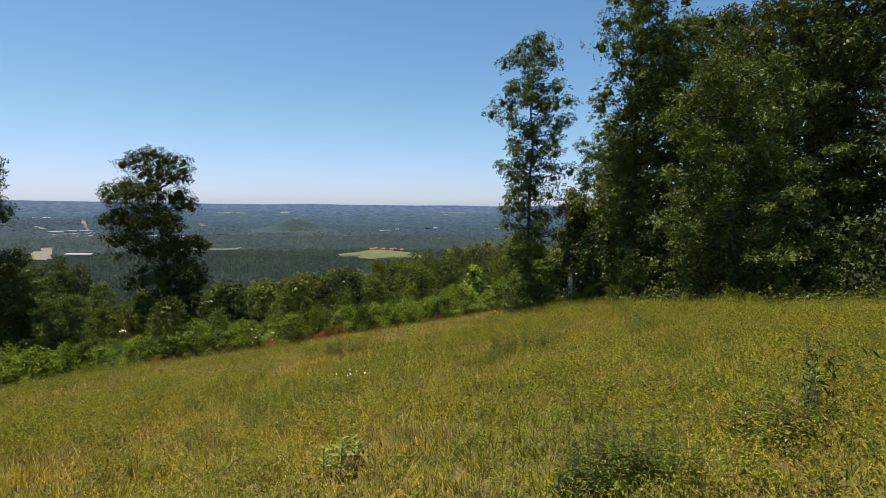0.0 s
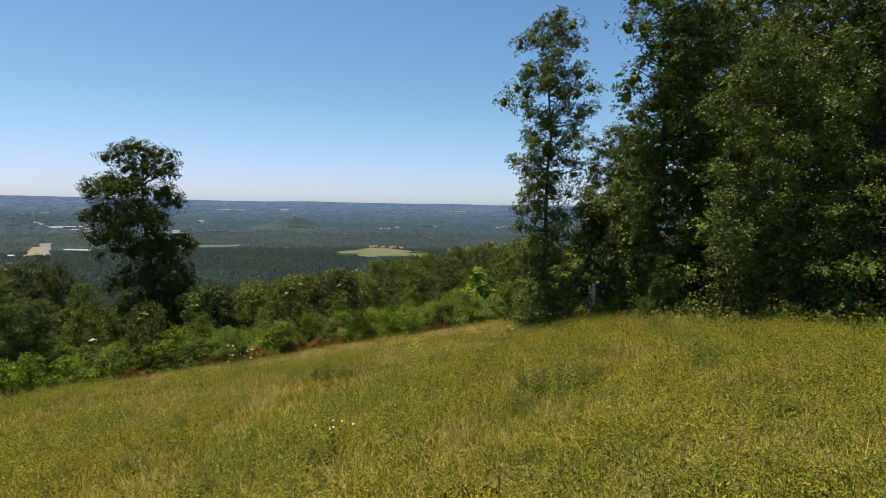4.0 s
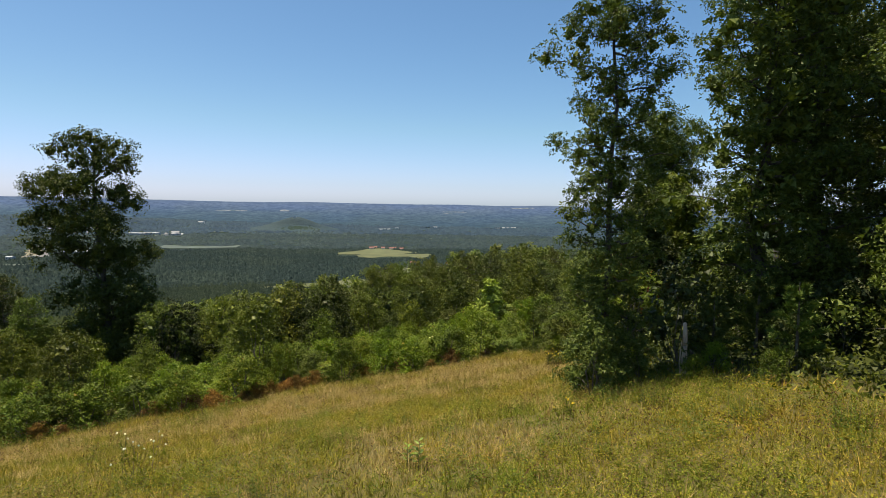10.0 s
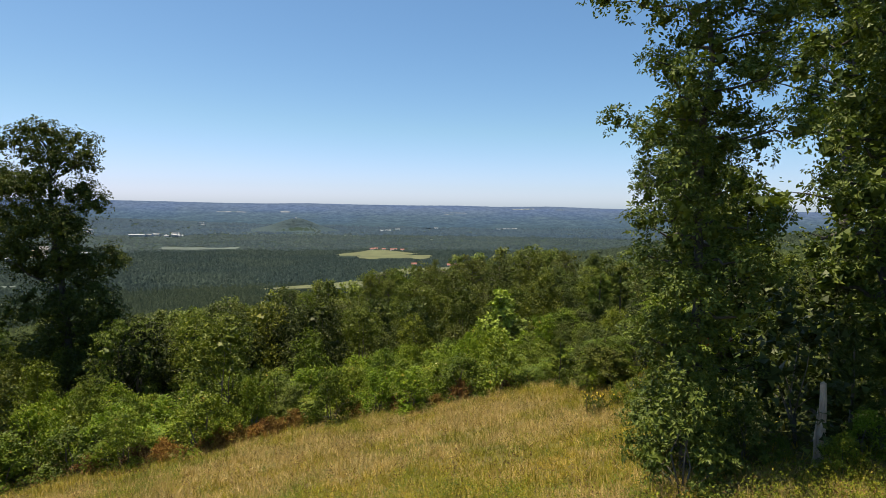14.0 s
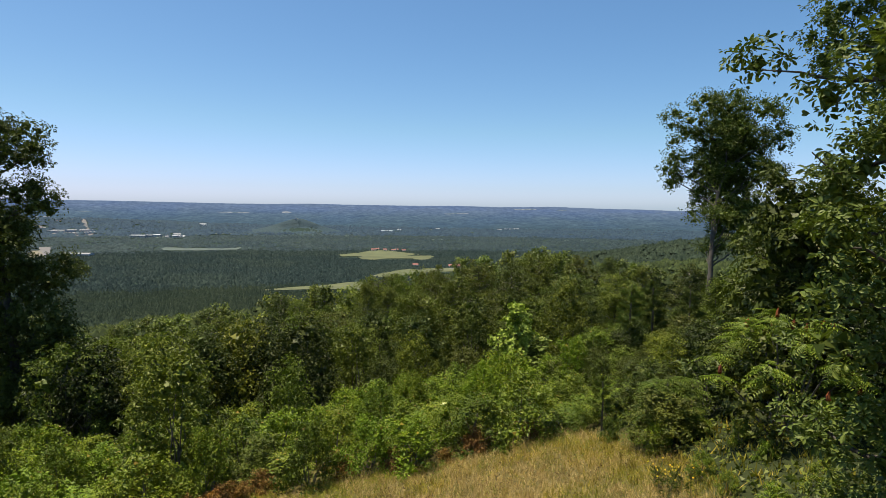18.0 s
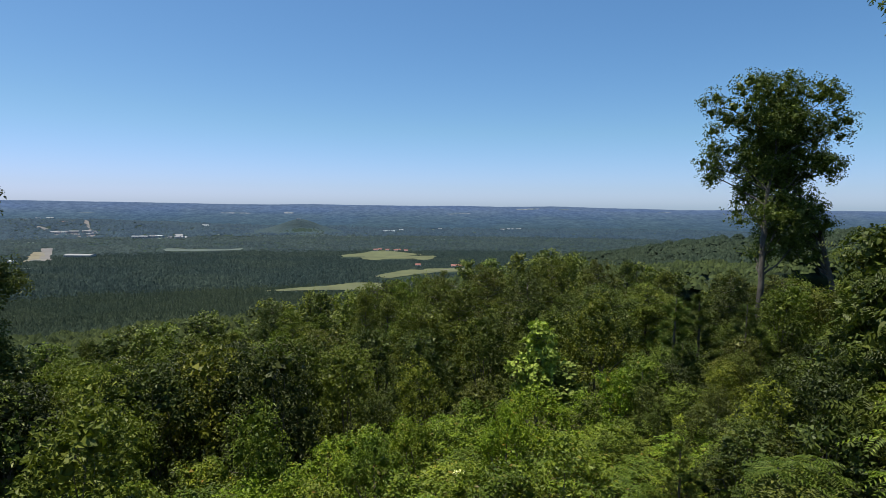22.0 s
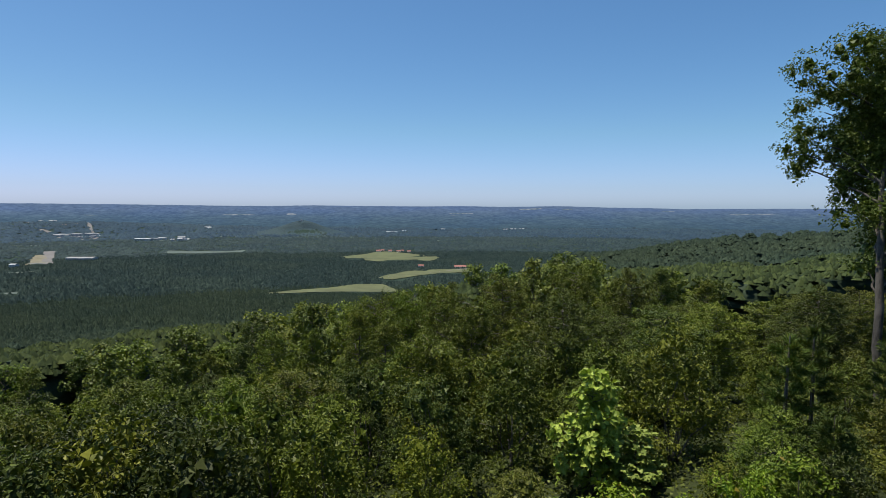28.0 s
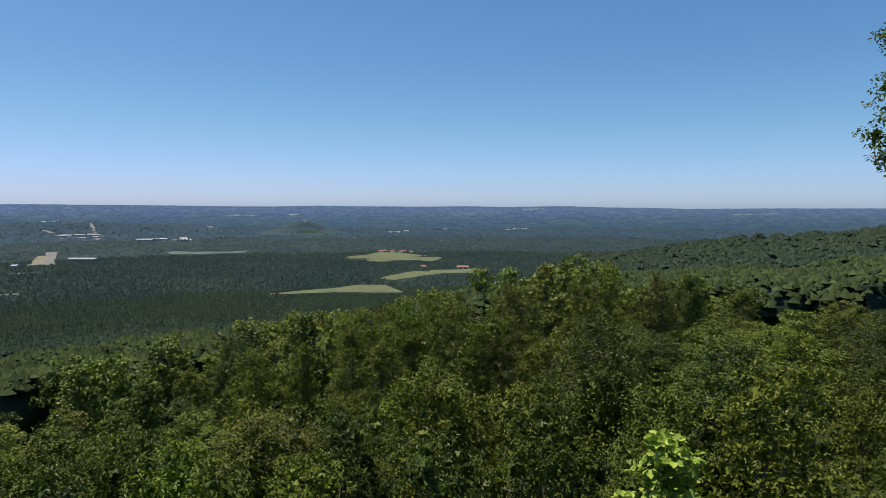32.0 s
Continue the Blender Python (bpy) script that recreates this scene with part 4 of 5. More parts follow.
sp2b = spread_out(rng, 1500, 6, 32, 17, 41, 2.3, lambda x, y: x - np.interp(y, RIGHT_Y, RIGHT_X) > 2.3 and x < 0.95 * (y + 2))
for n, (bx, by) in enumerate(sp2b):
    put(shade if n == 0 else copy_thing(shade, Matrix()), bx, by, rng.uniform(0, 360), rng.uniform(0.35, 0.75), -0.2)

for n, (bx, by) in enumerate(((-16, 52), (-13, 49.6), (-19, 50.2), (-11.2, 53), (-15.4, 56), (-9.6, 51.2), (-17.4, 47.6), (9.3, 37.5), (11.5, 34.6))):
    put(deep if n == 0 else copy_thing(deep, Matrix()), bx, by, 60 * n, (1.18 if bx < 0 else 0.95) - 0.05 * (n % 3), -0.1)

# leafy undergrowth between the bushes
x, y = rng.uniform(-45, 45, 300000), 17 + 95 * rng.random(300000) ** 1.5
off = np.where(y < 40.6, np.maximum(np.interp(y, LEFT_Y, LEFT_X) - x, x - np.interp(y, RIGHT_Y, RIGHT_X)), y - 40.1)
k = (off > 0.5) & (np.abs(x) < 0.85 * (y + 4))
x, y = x[k], y[k]
c = np.stack([x, y, land(x, y) + rng.random(len(x)) ** 2 * np.minimum(0.45, 0.3 * off[k]) * (1 + 0.5 * wave(x, y, 0.9, 1))], 1)
ln = rng.uniform(0.08, 0.15, len(x)) * (1 + np.clip((y - 45) / 40, 0, 1))
q = np.array([0, 0, 0.5]) + rng.normal(size=c.shape) * 0.6
tagged(mesh_ob("undergrowth", *chips(c, np.cross(q, rng.normal(size=c.shape)), q, ln, ln * 0.7), OAK), "low leafy undergrowth on the wooded slope", "undergrowth", kind="stuff")

# ---- slope woods near the brow ----
def slope_tree(kind, seed, leaves, leaf, fill, core, limbs=34):
    name, high, wide, shape, bare, m, rise, lobe = kind
    return tree(name, seed, high, wide, shape, bare, limbs, 2, leaves, leaf, m, rise=rise, lobe=lobe, split=False, core=core, kind="chip" if leaves < 100 else "plain", slim=0.55, fill=fill)


SLOPE = (("oak_tree", 11.5, 3.4, (0.7, 0.95, 1.0, 0.9, 0.7, 0.35), 0.2, OAK, 0.3, 0.95), ("hickory_tree", 11.0, 2.9, (0.7, 0.95, 1.0, 0.85, 0.6, 0.25), 0.18, HICKORY, 0.4, 0.85),
         ("oak_tree", 10.0, 3.2, (0.7, 1.0, 1.0, 0.9, 0.7, 0.4), 0.2, SHRUB, 0.3, 0.9), ("hickory_tree", 11.5, 2.6, (1.0, 1.0, 0.85, 0.62, 0.38, 0.12), 0.2, SHRUB, 0.5, 0.75))
HIGH = tuple(k[1] for k in SLOPE)
mid = [slope_tree(k, 40 + i, 130, 0.17, 50, 0.6, 40) for i, k in enumerate(SLOPE)] + [slope_tree(k, 44 + i, 48, 0.32, 12, 0.66, 36) for i, k in enumerate(SLOPE)]
for b in mid:
    tagged(b, "leafy broadleaf tree in the slope woods", "tree", "slope woods")
sp3 = spread_out(rng, 7000, -95, 100, 60, 150, 5.4, lambda x, y: abs(x) < 0.9 * (y - 10) and (x - 18) ** 2 + (y - 60) ** 2 > 40 and (x + 26) ** 2 + (y - 53) ** 2 > 20)
sp3.sort(key=lambda p: math.hypot(p[0], p[1] - 30))
for n, (bx, by) in enumerate(sp3[:200]):
    i = n % 4 + (0 if n < 64 else 4)
    ob = mid[i] if n < 4 or 64 <= n < 68 else copy_thing(mid[i], Matrix())
    fall = 0.045 + 0.001 * max(0, 4 - bx)
    top = -4.9 - 0.17 * max(0, 4 - bx) - 0.15 * max(0, bx - 17) - fall * max(0, by - 60) + (rng.uniform(0.2, 0.9) if rng.random() < 0.42 else rng.uniform(-3.6, -1.2))
    put_top(ob, bx, by, top, HIGH[n % 4], rng.uniform(0, 360), 0.5, 1.25)
for n, (bx, by, top) in enumerate(((-36.5, 58.5, -6.2), (-33.2, 56.5, -7.4), (-40, 60.5, -5.9), (-31, 60, -8.6), (-43.5, 59, -6.2))):
    put_top(copy_thing(mid[n % 4], Matrix()), bx, by, top, HIGH[n % 4], 70 * n, 0.4, 1.25)


# ---- valley clearings ----
def inside(poly, x, y):
    hit = np.zeros(len(x), bool)
    for (ax, ay), (bx, by) in zip(poly, poly[1:] + poly[:1]):
        hit ^= ((ay > y) != (by > y)) & (x < (bx - ax) * (y - ay) / ((by - ay) or 1e-9) + ax)
    return hit


def sheet(name, poly, mat, label, category, lift=1.0):
    """A flat clearing: a filled outline cut into cells that follow the land."""
    bm = bmesh.new()
    ring = [bm.verts.new((x, y, 0)) for x, y in poly]
    face = bm.faces.new(ring)
    bmesh.ops.triangulate(bm, faces=[face])
    bmesh.ops.subdivide_edges(bm, edges=bm.edges[:], cuts=3, use_grid_fill=True)
    co = np.array([v.co for v in bm.verts])
    z = land(co[:, 0], co[:, 1])
    for v, h in zip(bm.verts, z):
        v.co.z = h + lift
    bmesh.ops.recalc_face_normals(bm, faces=bm.faces[:])
    me = bpy.data.meshes.new(name)
    bm.to_mesh(me)
    bm.free()
    me.materials.append(mat)
    return tagged(new(name, me), label, category, kind="structure")


CLEARINGS = []


def clearing(name, a, b, wide_a, wide_b, mat, label):
    """A strip of open land from a to b with uneven edges, its width running from wide_a to wide_b."""
    (ax, ay), (bx, by) = a, b
    long = math.hypot(bx - ax, by - ay)
    ux, uy = (bx - ax) / long, (by - ay) / long
    n = 9
    left, right = [], []
    for i in range(n):
        t = i / (n - 1)
        w = (wide_a + (wide_b - wide_a) * t) / 2
        for side, k in ((left, 1), (right, -1)):
            x, y = ax + ux * long * t, ay + uy * long * t
            e = w * (1 + 0.16 * math.sin(5.1 * t + ax * 0.7 + k) + 0.1 * math.sin(13 * t + ay))
            side.append((x - uy * k * e, y + ux * k * e))
    poly = left + right[::-1]
    CLEARINGS.append((name, poly))
    return sheet(name, poly, mat, label, name)


HAY = "mown green hay field in the valley"
clearing("field", (-275, 1500), (-112, 1650), 40, 190, FIELD, HAY)
clearing("field", (-200, 1440), (-110, 1560), 60, 150, FIELD, HAY)
clearing("field", (-92, 1520), (-36, 1500), 70, 95, FIELD, HAY)
clearing("field", (-274, 884), (-91, 962), 22, 118, FIELD, HAY)
clearing("field", (-118, 1085), (-50, 1215), 40, 75, FIELD, "narrow green field beside a farmhouse")
clearing("field", (-45, 1205), (62, 1235), 60, 75, FIELD, "narrow green field beside a farmhouse")
clearing("field", (-798, 1660), (-590, 1700), 70, 70, PALE_FIELD, "pale bare field strip in the woods")
clearing("field", (-1038, 2400), (-885, 2450), 40, 80, PALE_FIELD, "pale field beyond the town")
clearing("field", (-862, 1140), (-810, 1165), 26, 20, PALE_FIELD, "pale green field in the woods")
clearing("field", (-676, 880), (-640, 900), 26, 20, PALE_FIELD, "pale strip of cleared land")
clearing("field", (-140, 3180), (-60, 3210), 70, 60, PALE_FIELD, "pale clearing in far woods")
for ax, ay, bx, by, wa in ((-60, 2280, 120, 2300, 26), (180, 2650, 330, 2660, 30), (420, 2300, 560, 2330, 22), (-420, 2450, -300, 2460, 24), (640, 2900, 860, 2920, 36), (20, 2960, 190, 2970, 34), (-1400, 1900, -1230, 1930, 26), (900, 2500, 1060, 2480, 24), (-560, 2050, -470, 2060, 18)):
    clearing("field", (ax, ay), (bx, by), wa, 0.6 * wa, PALE_FIELD, "thin pale field strip between far woods")
clearing("yard", (-1560, 2330), (-1360, 2250), 240, 90, DIRT, "bare reddish industrial yard")
clearing("yard", (-1880, 2820), (-1820, 2900), 60, 80, REDDIRT, "red-brown strip of bare earth")
clearing("yard", (-1110, 2180), (-975, 2210), 110, 120, PALE_FIELD, "paved yard among town buildings")
clearing("yard", (-962, 1325), (-915, 1338), 22, 34, LOT, "pale grey gravel lot beside the road")
clearing("road", (-2018, 3276), (-1354, 2253), 20, 16, DIRT, "straight pale road through the woods")
clearing("road", (-1120, 1660), (-887, 1305), 26, 26, DIRT, "wide pale road cut climbing out of the valley")
clearing("verge", (-1075, 1560), (-905, 1300), 22, 46, SANDY, "bare sandy verge of the road cut")
clearing("road", (-2625, 3499), (-2079, 2908), 60, 18, DIRT, "pale road cut on the valley's far side")
clearing("road", (-1835, 2630), (-1678, 2489), 26, 20, DIRT, "pale lane in the valley woods")
clearing("road", (-150, 1090), (40, 1262), 5, 5, DIRT, "pale farm lane beside a field")


def clear(x, y):
    ok = np.ones(len(x), bool)
    for nm, poly in CLEARINGS:
        edge = 1.035 if nm == "field" else 1.0
        ok &= ~(inside(poly, x, y) | inside(poly, x * edge, y * edge)) | ((nm == "yard") & (np.sin(x * 0.9) * np.sin(y * 0.7) > 0.1))
    return ok


# ---- valley buildings ----
def box(x0, x1, y0, y1, z0, z1):
    v = np.array([(x, y, z) for z in (z0, z1) for y in (y0, y1) for x in (x0, x1)], float)
    return v, np.array([(0, 2, 3, 1), (4, 5, 7, 6), (0, 1, 5, 4), (2, 6, 7, 3), (0, 4, 6, 2), (1, 3, 7, 5)])


def house(name, x, y, w, d, h, turn, wall_m, roof_m, label, pitch=0.35):
    root = base_at(name, x, y, land1(x, y) + 0.8, turn)
    mesh_ob("wall", *box(-w / 2, w / 2, -d / 2, d / 2, 0, h), wall_m, root)
    e, r = 0.6, pitch * d
    v = [(-w / 2 - e, -d / 2 - e, h - 0.2), (w / 2 + e, -d / 2 - e, h - 0.2), (w / 2 + e, d / 2 + e, h - 0.2), (-w / 2 - e, d / 2 + e, h - 0.2), (-w / 2 - e, 0, h + r), (w / 2 + e, 0, h + r)]
    roof = mesh_ob("roof", *join([(np.array(v), np.array([(0, 1, 5, 4), (2, 3, 4, 5), (1, 2, 5, 5), (3, 0, 4, 4)]))]), roof_m, root)
    n = max(2, int(w // 5))
    for i in range(n):
        cx = -w / 2 + w * (i + 0.5) / n
        win = mesh_ob("window", *box(cx - 0.85, cx + 0.85, -d / 2 - 0.05, -d / 2 + 0.05, 0.35 * h, 0.75 * h), WHITE, root)
        mesh_ob("pane", *box(cx - 0.7, cx + 0.7, -d / 2 - 0.09, -d / 2 - 0.054, 0.38 * h, 0.72 * h), GLASS_DARK, win)
    if pitch > 0.3:
        mesh_ob("chimney", *box(w / 4 - 0.5, w / 4 + 0.5, -0.5, 0.5, h, h + r + 1.0), REDROOF, roof)
        mesh_ob("door", *box(-0.55, 0.55, -d / 2 - 0.08, -d / 2 + 0.05, 0, 2.1), REDROOF, root)
    return tagged(root, label, "building")


for hx, hy, w in ((-205, 1690, 12), (-196, 1712, 9), (-173, 1700, 10), (-148, 1690, 11), (-140, 1706, 8), (-119, 1690, 10)):
    house("farmhouse", hx, hy, w, 7, 3.6, 4, WHITE, REDROOF, "red-roofed farmhouse beside a green field")["group"] = "farmhouses"
house("farmhouse", -65, 1290, 11, 8, 3.8, 10, WHITE, REDROOF, "red-roofed farmhouse among valley trees")
house("farmhouse", 19, 1268, 24, 9, 3.6, 3, WHITE, REDROOF, "long red-roofed farm building")
house("warehouse", -868, 1402, 62, 26, 6, 2, WHITE, GREYROOF, "long white warehouse beside the road", 0.08)
house("warehouse", -1118, 2156, 56, 24, 8, 2, WHITE, WHITE, "large white warehouse in the valley town", 0.08)
rng = np.random.default_rng(77)
for i in range(13):
    house("town_building", -1090 + 125 * rng.random(), 2160 + 130 * rng.random(), rng.uniform(12, 30), rng.uniform(10, 18), rng.uniform(4, 10), rng.uniform(-15, 15), WHITE, GREYROOF if i % 2 else WHITE,
          "pale block in the valley town", 0.12)["group"] = "town buildings"
for i in range(9):
    f = rng.random()
    house("shed", -1590 + 220 * f, 2330 + 150 * rng.random() - 90 * f, rng.uniform(18, 50), rng.uniform(12, 20), rng.uniform(5, 9), rng.uniform(-20, 20), WHITE, GREYROOF, "pale industrial shed in a bare yard", 0.1)["group"] = "industrial sheds"
for hx, hy, w in ((-297, 2828, 20), (-275, 2840, 14), (-262, 2860, 9), (-232, 2954, 20), (-42, 3200, 22), (293, 3200, 24), (330, 3230, 14), (350, 3210, 10), (390, 3260, 26), (-2100, 3120, 40), (-2180, 3140, 22), (-960, 1240, 14), (-1230, 3000, 30), (-1180, 2890, 24), (-905, 1235, 12)):
    house("farm_shed", hx, hy, w, 14, 7, 3, WHITE, WHITE, "far white building among valley trees", 0.1)["group"] = "far white buildings"
knob = base_at("summit_lodge", -657, 2612, land1(-657, 2612) + 2, 0)
mesh_ob("wall", *box(-7, 7, -4, 4, -2, 3), STONE, knob)
mesh_ob("roof", *box(-7.5, 7.5, -4.5, 4.5, 3.004, 3.8), STONE, knob)
mesh_ob("tower", *box(-3, 1, -3, 3, 3.804, 5.6), STONE, knob)
tagged(knob, "pale stone building on a wooded summit", "building")


# ---- valley woods ----
def crowns(rng, x, y, size, rings, sides, tall, lift=0.0):
    """Ragged low domes standing on the land, one island each."""
    k = clear(x, y)
    z = (land(x, y) + lift)[k]
    x, y, size, tall = x[k], y[k], size[k], tall[k]
    n = len(x)
    vs = []
    for i, (rr, hh) in enumerate(rings):
        a = np.linspace(0, 2 * np.pi, sides, endpoint=False)[None] + rng.uniform(0, 6, (n, 1))
        r = size[:, None] * rr * rng.uniform(0.7, 1.3, (n, sides))
        vs.append(np.stack([x[:, None] + r * np.cos(a), y[:, None] + r * np.sin(a), z[:, None] + tall[:, None] * hh + np.minimum(tall, 3.0)[:, None] * rng.normal(size=(n, sides)) * 0.05], -1))
    top = np.stack([x, y, z + tall * rng.uniform(0.95, 1.05, n)], -1)[:, None]
    v = np.concatenate(vs + [top], 1)
    k = len(rings)
    f = []
    for i in range(k - 1):
        for j in range(sides):
            a, b = i * sides + j, i * sides + (j + 1) % sides
            f += [(a, b, b + sides), (a, b + sides, a + sides)]
    for j in range(sides):
        f.append(((k - 1) * sides + j, (k - 1) * sides + (j + 1) % sides, k * sides))
    per = k * sides + 1
    F = (np.arange(n)[:, None, None] * per + np.array(f)[None]).reshape(-1, 3)
    return v.reshape(-1, 3), F


def fan_of(rng, n, r0, r1):
    r = np.sqrt(rng.uniform(r0 * r0, r1 * r1, n))
    a = rng.uniform(-0.82, 0.82, n)
    return np.sin(a) * r, 35 + np.cos(a) * r


# the slope's further trees: small leafy clumps heaped into crowns over a closed canopy
rng = np.random.default_rng(8)
for n, r0, r1, each, clump, m in ((560, 84, 168, 100, 0.58, WOODS), (1900, 160, 380, 38, 0.9, LOWER)):
    x, y = fan_of(rng, n, r0, r1)
    R, H = rng.uniform(2.8, 4.6, n), rng.uniform(8.6, 11.0, n)
    tagged(mesh_ob("far_woods", *crowns(rng, x, y, R, ((1.2, 0.0), (1.1, 0.45), (0.95, 0.75), (0.5, 0.92)), 7, H - 1.3), LOWER, smooth=True), "closed canopy of the woods on the slope", "woods", kind="stuff")
    a, u = rng.uniform(0, 2 * np.pi, n * each), np.sqrt(rng.random(n * each))
    R, H = np.repeat(R, each), np.repeat(H, each)
    drop = H * np.interp(u, (0.0, 0.5, 0.95, 1.15), (0.0, 0.06, 0.22, 0.5))
    tagged(mesh_ob("far_woods", *crowns(rng, np.repeat(x, each) + R * u * np.cos(a), np.repeat(y, each) + R * u * np.sin(a), clump * rng.uniform(0.7, 1.4, n * each), ((1.0, 0.0),), 6, clump * rng.uniform(0.7, 1.5, n * each), H - drop - 0.8), m), "unbroken woods covering the slope", "woods", kind="stuff")
x, y = fan_of(rng, 90000, 365, 960)
tagged(mesh_ob("far_woods", *crowns(rng, x, y, rng.uniform(1.8, 3.2, len(x)), ((1.0, 0.0),), 5, rng.uniform(1.8, 4.2, len(x))), LOWER), "unbroken woods on the lower slope", "woods", kind="stuff")
# from here outward the wood colours carry painted haze
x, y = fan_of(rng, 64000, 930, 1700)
tagged(mesh_ob("far_woods", *crowns(rng, x, y, rng.uniform(2.6, 5.0, len(x)), ((1.0, 0.0),), 5, rng.uniform(2.4, 5.6, len(x))), HAZED_VALLEY), "valley woods with scattered clearings", "woods", kind="stuff")
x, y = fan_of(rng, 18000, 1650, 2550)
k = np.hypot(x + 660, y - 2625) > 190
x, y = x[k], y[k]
tagged(mesh_ob("far_woods", *crowns(rng, x, y, rng.uniform(4, 8, len(x)), ((1.0, 0.2),), 5, rng.uniform(3, 7, len(x))), HAZED_FAR, smooth=True), "far valley woods", "woods", kind="stuff")
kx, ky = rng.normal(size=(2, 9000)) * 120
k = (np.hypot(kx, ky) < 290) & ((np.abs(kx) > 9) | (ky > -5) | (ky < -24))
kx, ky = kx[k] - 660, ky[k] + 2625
tagged(mesh_ob("far_woods", *crowns(rng, kx, ky, rng.uniform(5, 8, len(kx)), ((1.2, 0.1),), 5, rng.uniform(2.0, 3.6, len(kx))), HAZED_KNOB, smooth=True), "woods on the lone knob", "woods", kind="stuff")
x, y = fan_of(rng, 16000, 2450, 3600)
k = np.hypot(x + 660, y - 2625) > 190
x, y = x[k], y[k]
tagged(mesh_ob("far_woods", *crowns(rng, x, y, rng.uniform(6, 14, len(x)), ((1.0, 0.2),), 5, rng.uniform(5, 12, len(x))), HAZED_FARTHEST, smooth=True), "farthest valley woods below the ridge", "woods", kind="stuff")

# wooded ridge that closes the view; it glows, blue haze put into its colour
m, nt, p, out = shader("hazed_ridge_glow")
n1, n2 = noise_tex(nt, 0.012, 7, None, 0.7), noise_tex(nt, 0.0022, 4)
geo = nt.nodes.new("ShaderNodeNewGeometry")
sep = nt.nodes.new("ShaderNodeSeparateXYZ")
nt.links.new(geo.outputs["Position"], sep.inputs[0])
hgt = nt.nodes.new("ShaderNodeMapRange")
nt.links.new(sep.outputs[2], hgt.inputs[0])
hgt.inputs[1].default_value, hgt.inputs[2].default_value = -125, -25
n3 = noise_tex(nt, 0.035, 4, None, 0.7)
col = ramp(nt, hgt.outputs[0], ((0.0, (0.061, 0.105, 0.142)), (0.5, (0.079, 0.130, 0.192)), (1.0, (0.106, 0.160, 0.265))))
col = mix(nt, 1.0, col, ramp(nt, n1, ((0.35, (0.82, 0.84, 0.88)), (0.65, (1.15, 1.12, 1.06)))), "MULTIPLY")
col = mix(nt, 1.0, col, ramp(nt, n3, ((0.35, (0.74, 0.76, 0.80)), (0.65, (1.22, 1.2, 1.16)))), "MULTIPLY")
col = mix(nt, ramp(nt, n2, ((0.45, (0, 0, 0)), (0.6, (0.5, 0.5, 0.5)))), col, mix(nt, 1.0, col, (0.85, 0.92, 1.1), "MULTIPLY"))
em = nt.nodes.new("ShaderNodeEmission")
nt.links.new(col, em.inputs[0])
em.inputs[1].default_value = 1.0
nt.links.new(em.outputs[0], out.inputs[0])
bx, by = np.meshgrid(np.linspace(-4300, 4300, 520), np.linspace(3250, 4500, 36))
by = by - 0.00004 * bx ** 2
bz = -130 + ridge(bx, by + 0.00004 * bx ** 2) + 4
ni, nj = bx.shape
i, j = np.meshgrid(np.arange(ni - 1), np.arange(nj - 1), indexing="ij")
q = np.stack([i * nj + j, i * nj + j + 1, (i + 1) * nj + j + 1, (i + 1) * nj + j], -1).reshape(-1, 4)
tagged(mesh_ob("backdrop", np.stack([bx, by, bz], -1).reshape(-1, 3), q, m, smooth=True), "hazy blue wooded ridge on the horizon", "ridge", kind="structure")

# clearings on the ridge glow as well, paled by painted haze
m, nt, p, out = shader("hazed_clearing_glow")
em = nt.nodes.new("ShaderNodeEmission")
nt.links.new(ramp(nt, noise_tex(nt, 0.03, 4), ((0.4, (0.10, 0.15, 0.19)), (0.6, (0.27, 0.30, 0.34)))), em.inputs[0])
nt.links.new(em.outputs[0], out.inputs[0])
for rx_, rz_, rw, rh in ((-1379, -61, 95, 5), (540, -23, 60, 6), (600, -18, 40, 4), (805, -22, 35, 4), (71, -50, 75, 4), (30, -60, 30, 3), (1496, -33, 45, 3), (1900, -52, 80, 4), (2060, -48, 110, 3), (-1040, -58, 30, 9), (-2300, -64, 60, 3)):
    yy = 3300.0
    while -126 + float(ridge(np.array([rx_]), np.array([yy]))[0]) < rz_ and yy < 4480:
        yy += 5
    yy -= 0.00004 * rx_ ** 2
    v = [(rx_ + rw * math.cos(a) * (1 + 0.25 * math.sin(3 * a)), yy - 14 - 8 * math.sin(a), rz_ + rh * math.sin(a)) for a in np.linspace(0, 2 * np.pi, 14, endpoint=False)] + [(rx_, yy - 14, rz_)]
    tagged(mesh_ob("backdrop", v, [(j, (j + 1) % 14, 14) for j in range(14)], m), "pale hazy clearing on the far ridge", "clearing", kind="structure")

# ---- fence post and fallen branch ----
post = base_at("fence_post", 5.79, 26.45, -4.66)
rng = np.random.default_rng(3)
hz = np.linspace(-0.3, 1.0, 9)
pv, pf = tube(np.stack([0.03 * np.sin(3 * hz), 0.02 * np.cos(4 * hz), hz * 1.6], 1), 0.078 - 0.034 * np.clip(hz, 0, 1) ** 2, 9)
pv = pv + rng.normal(size=pv.shape) * np.array([0.006, 0.006, 0.0])
mesh_ob("post_body", np.concatenate([pv, [[0.01, 0, 1.63]]]), np.concatenate([pf, np.array([(8 * 9 + j, 8 * 9 + (j + 1) % 9, len(pv), len(pv)) for j in range(9)])]), WEATHERED, post)
mesh_ob("splinter", *tube([(-0.07, -0.02, 0.1), (-0.10, -0.03, 0.6), (-0.07, -0.03, 1.15)], [0.012, 0.02, 0.006], 5), WEATHERED, post)
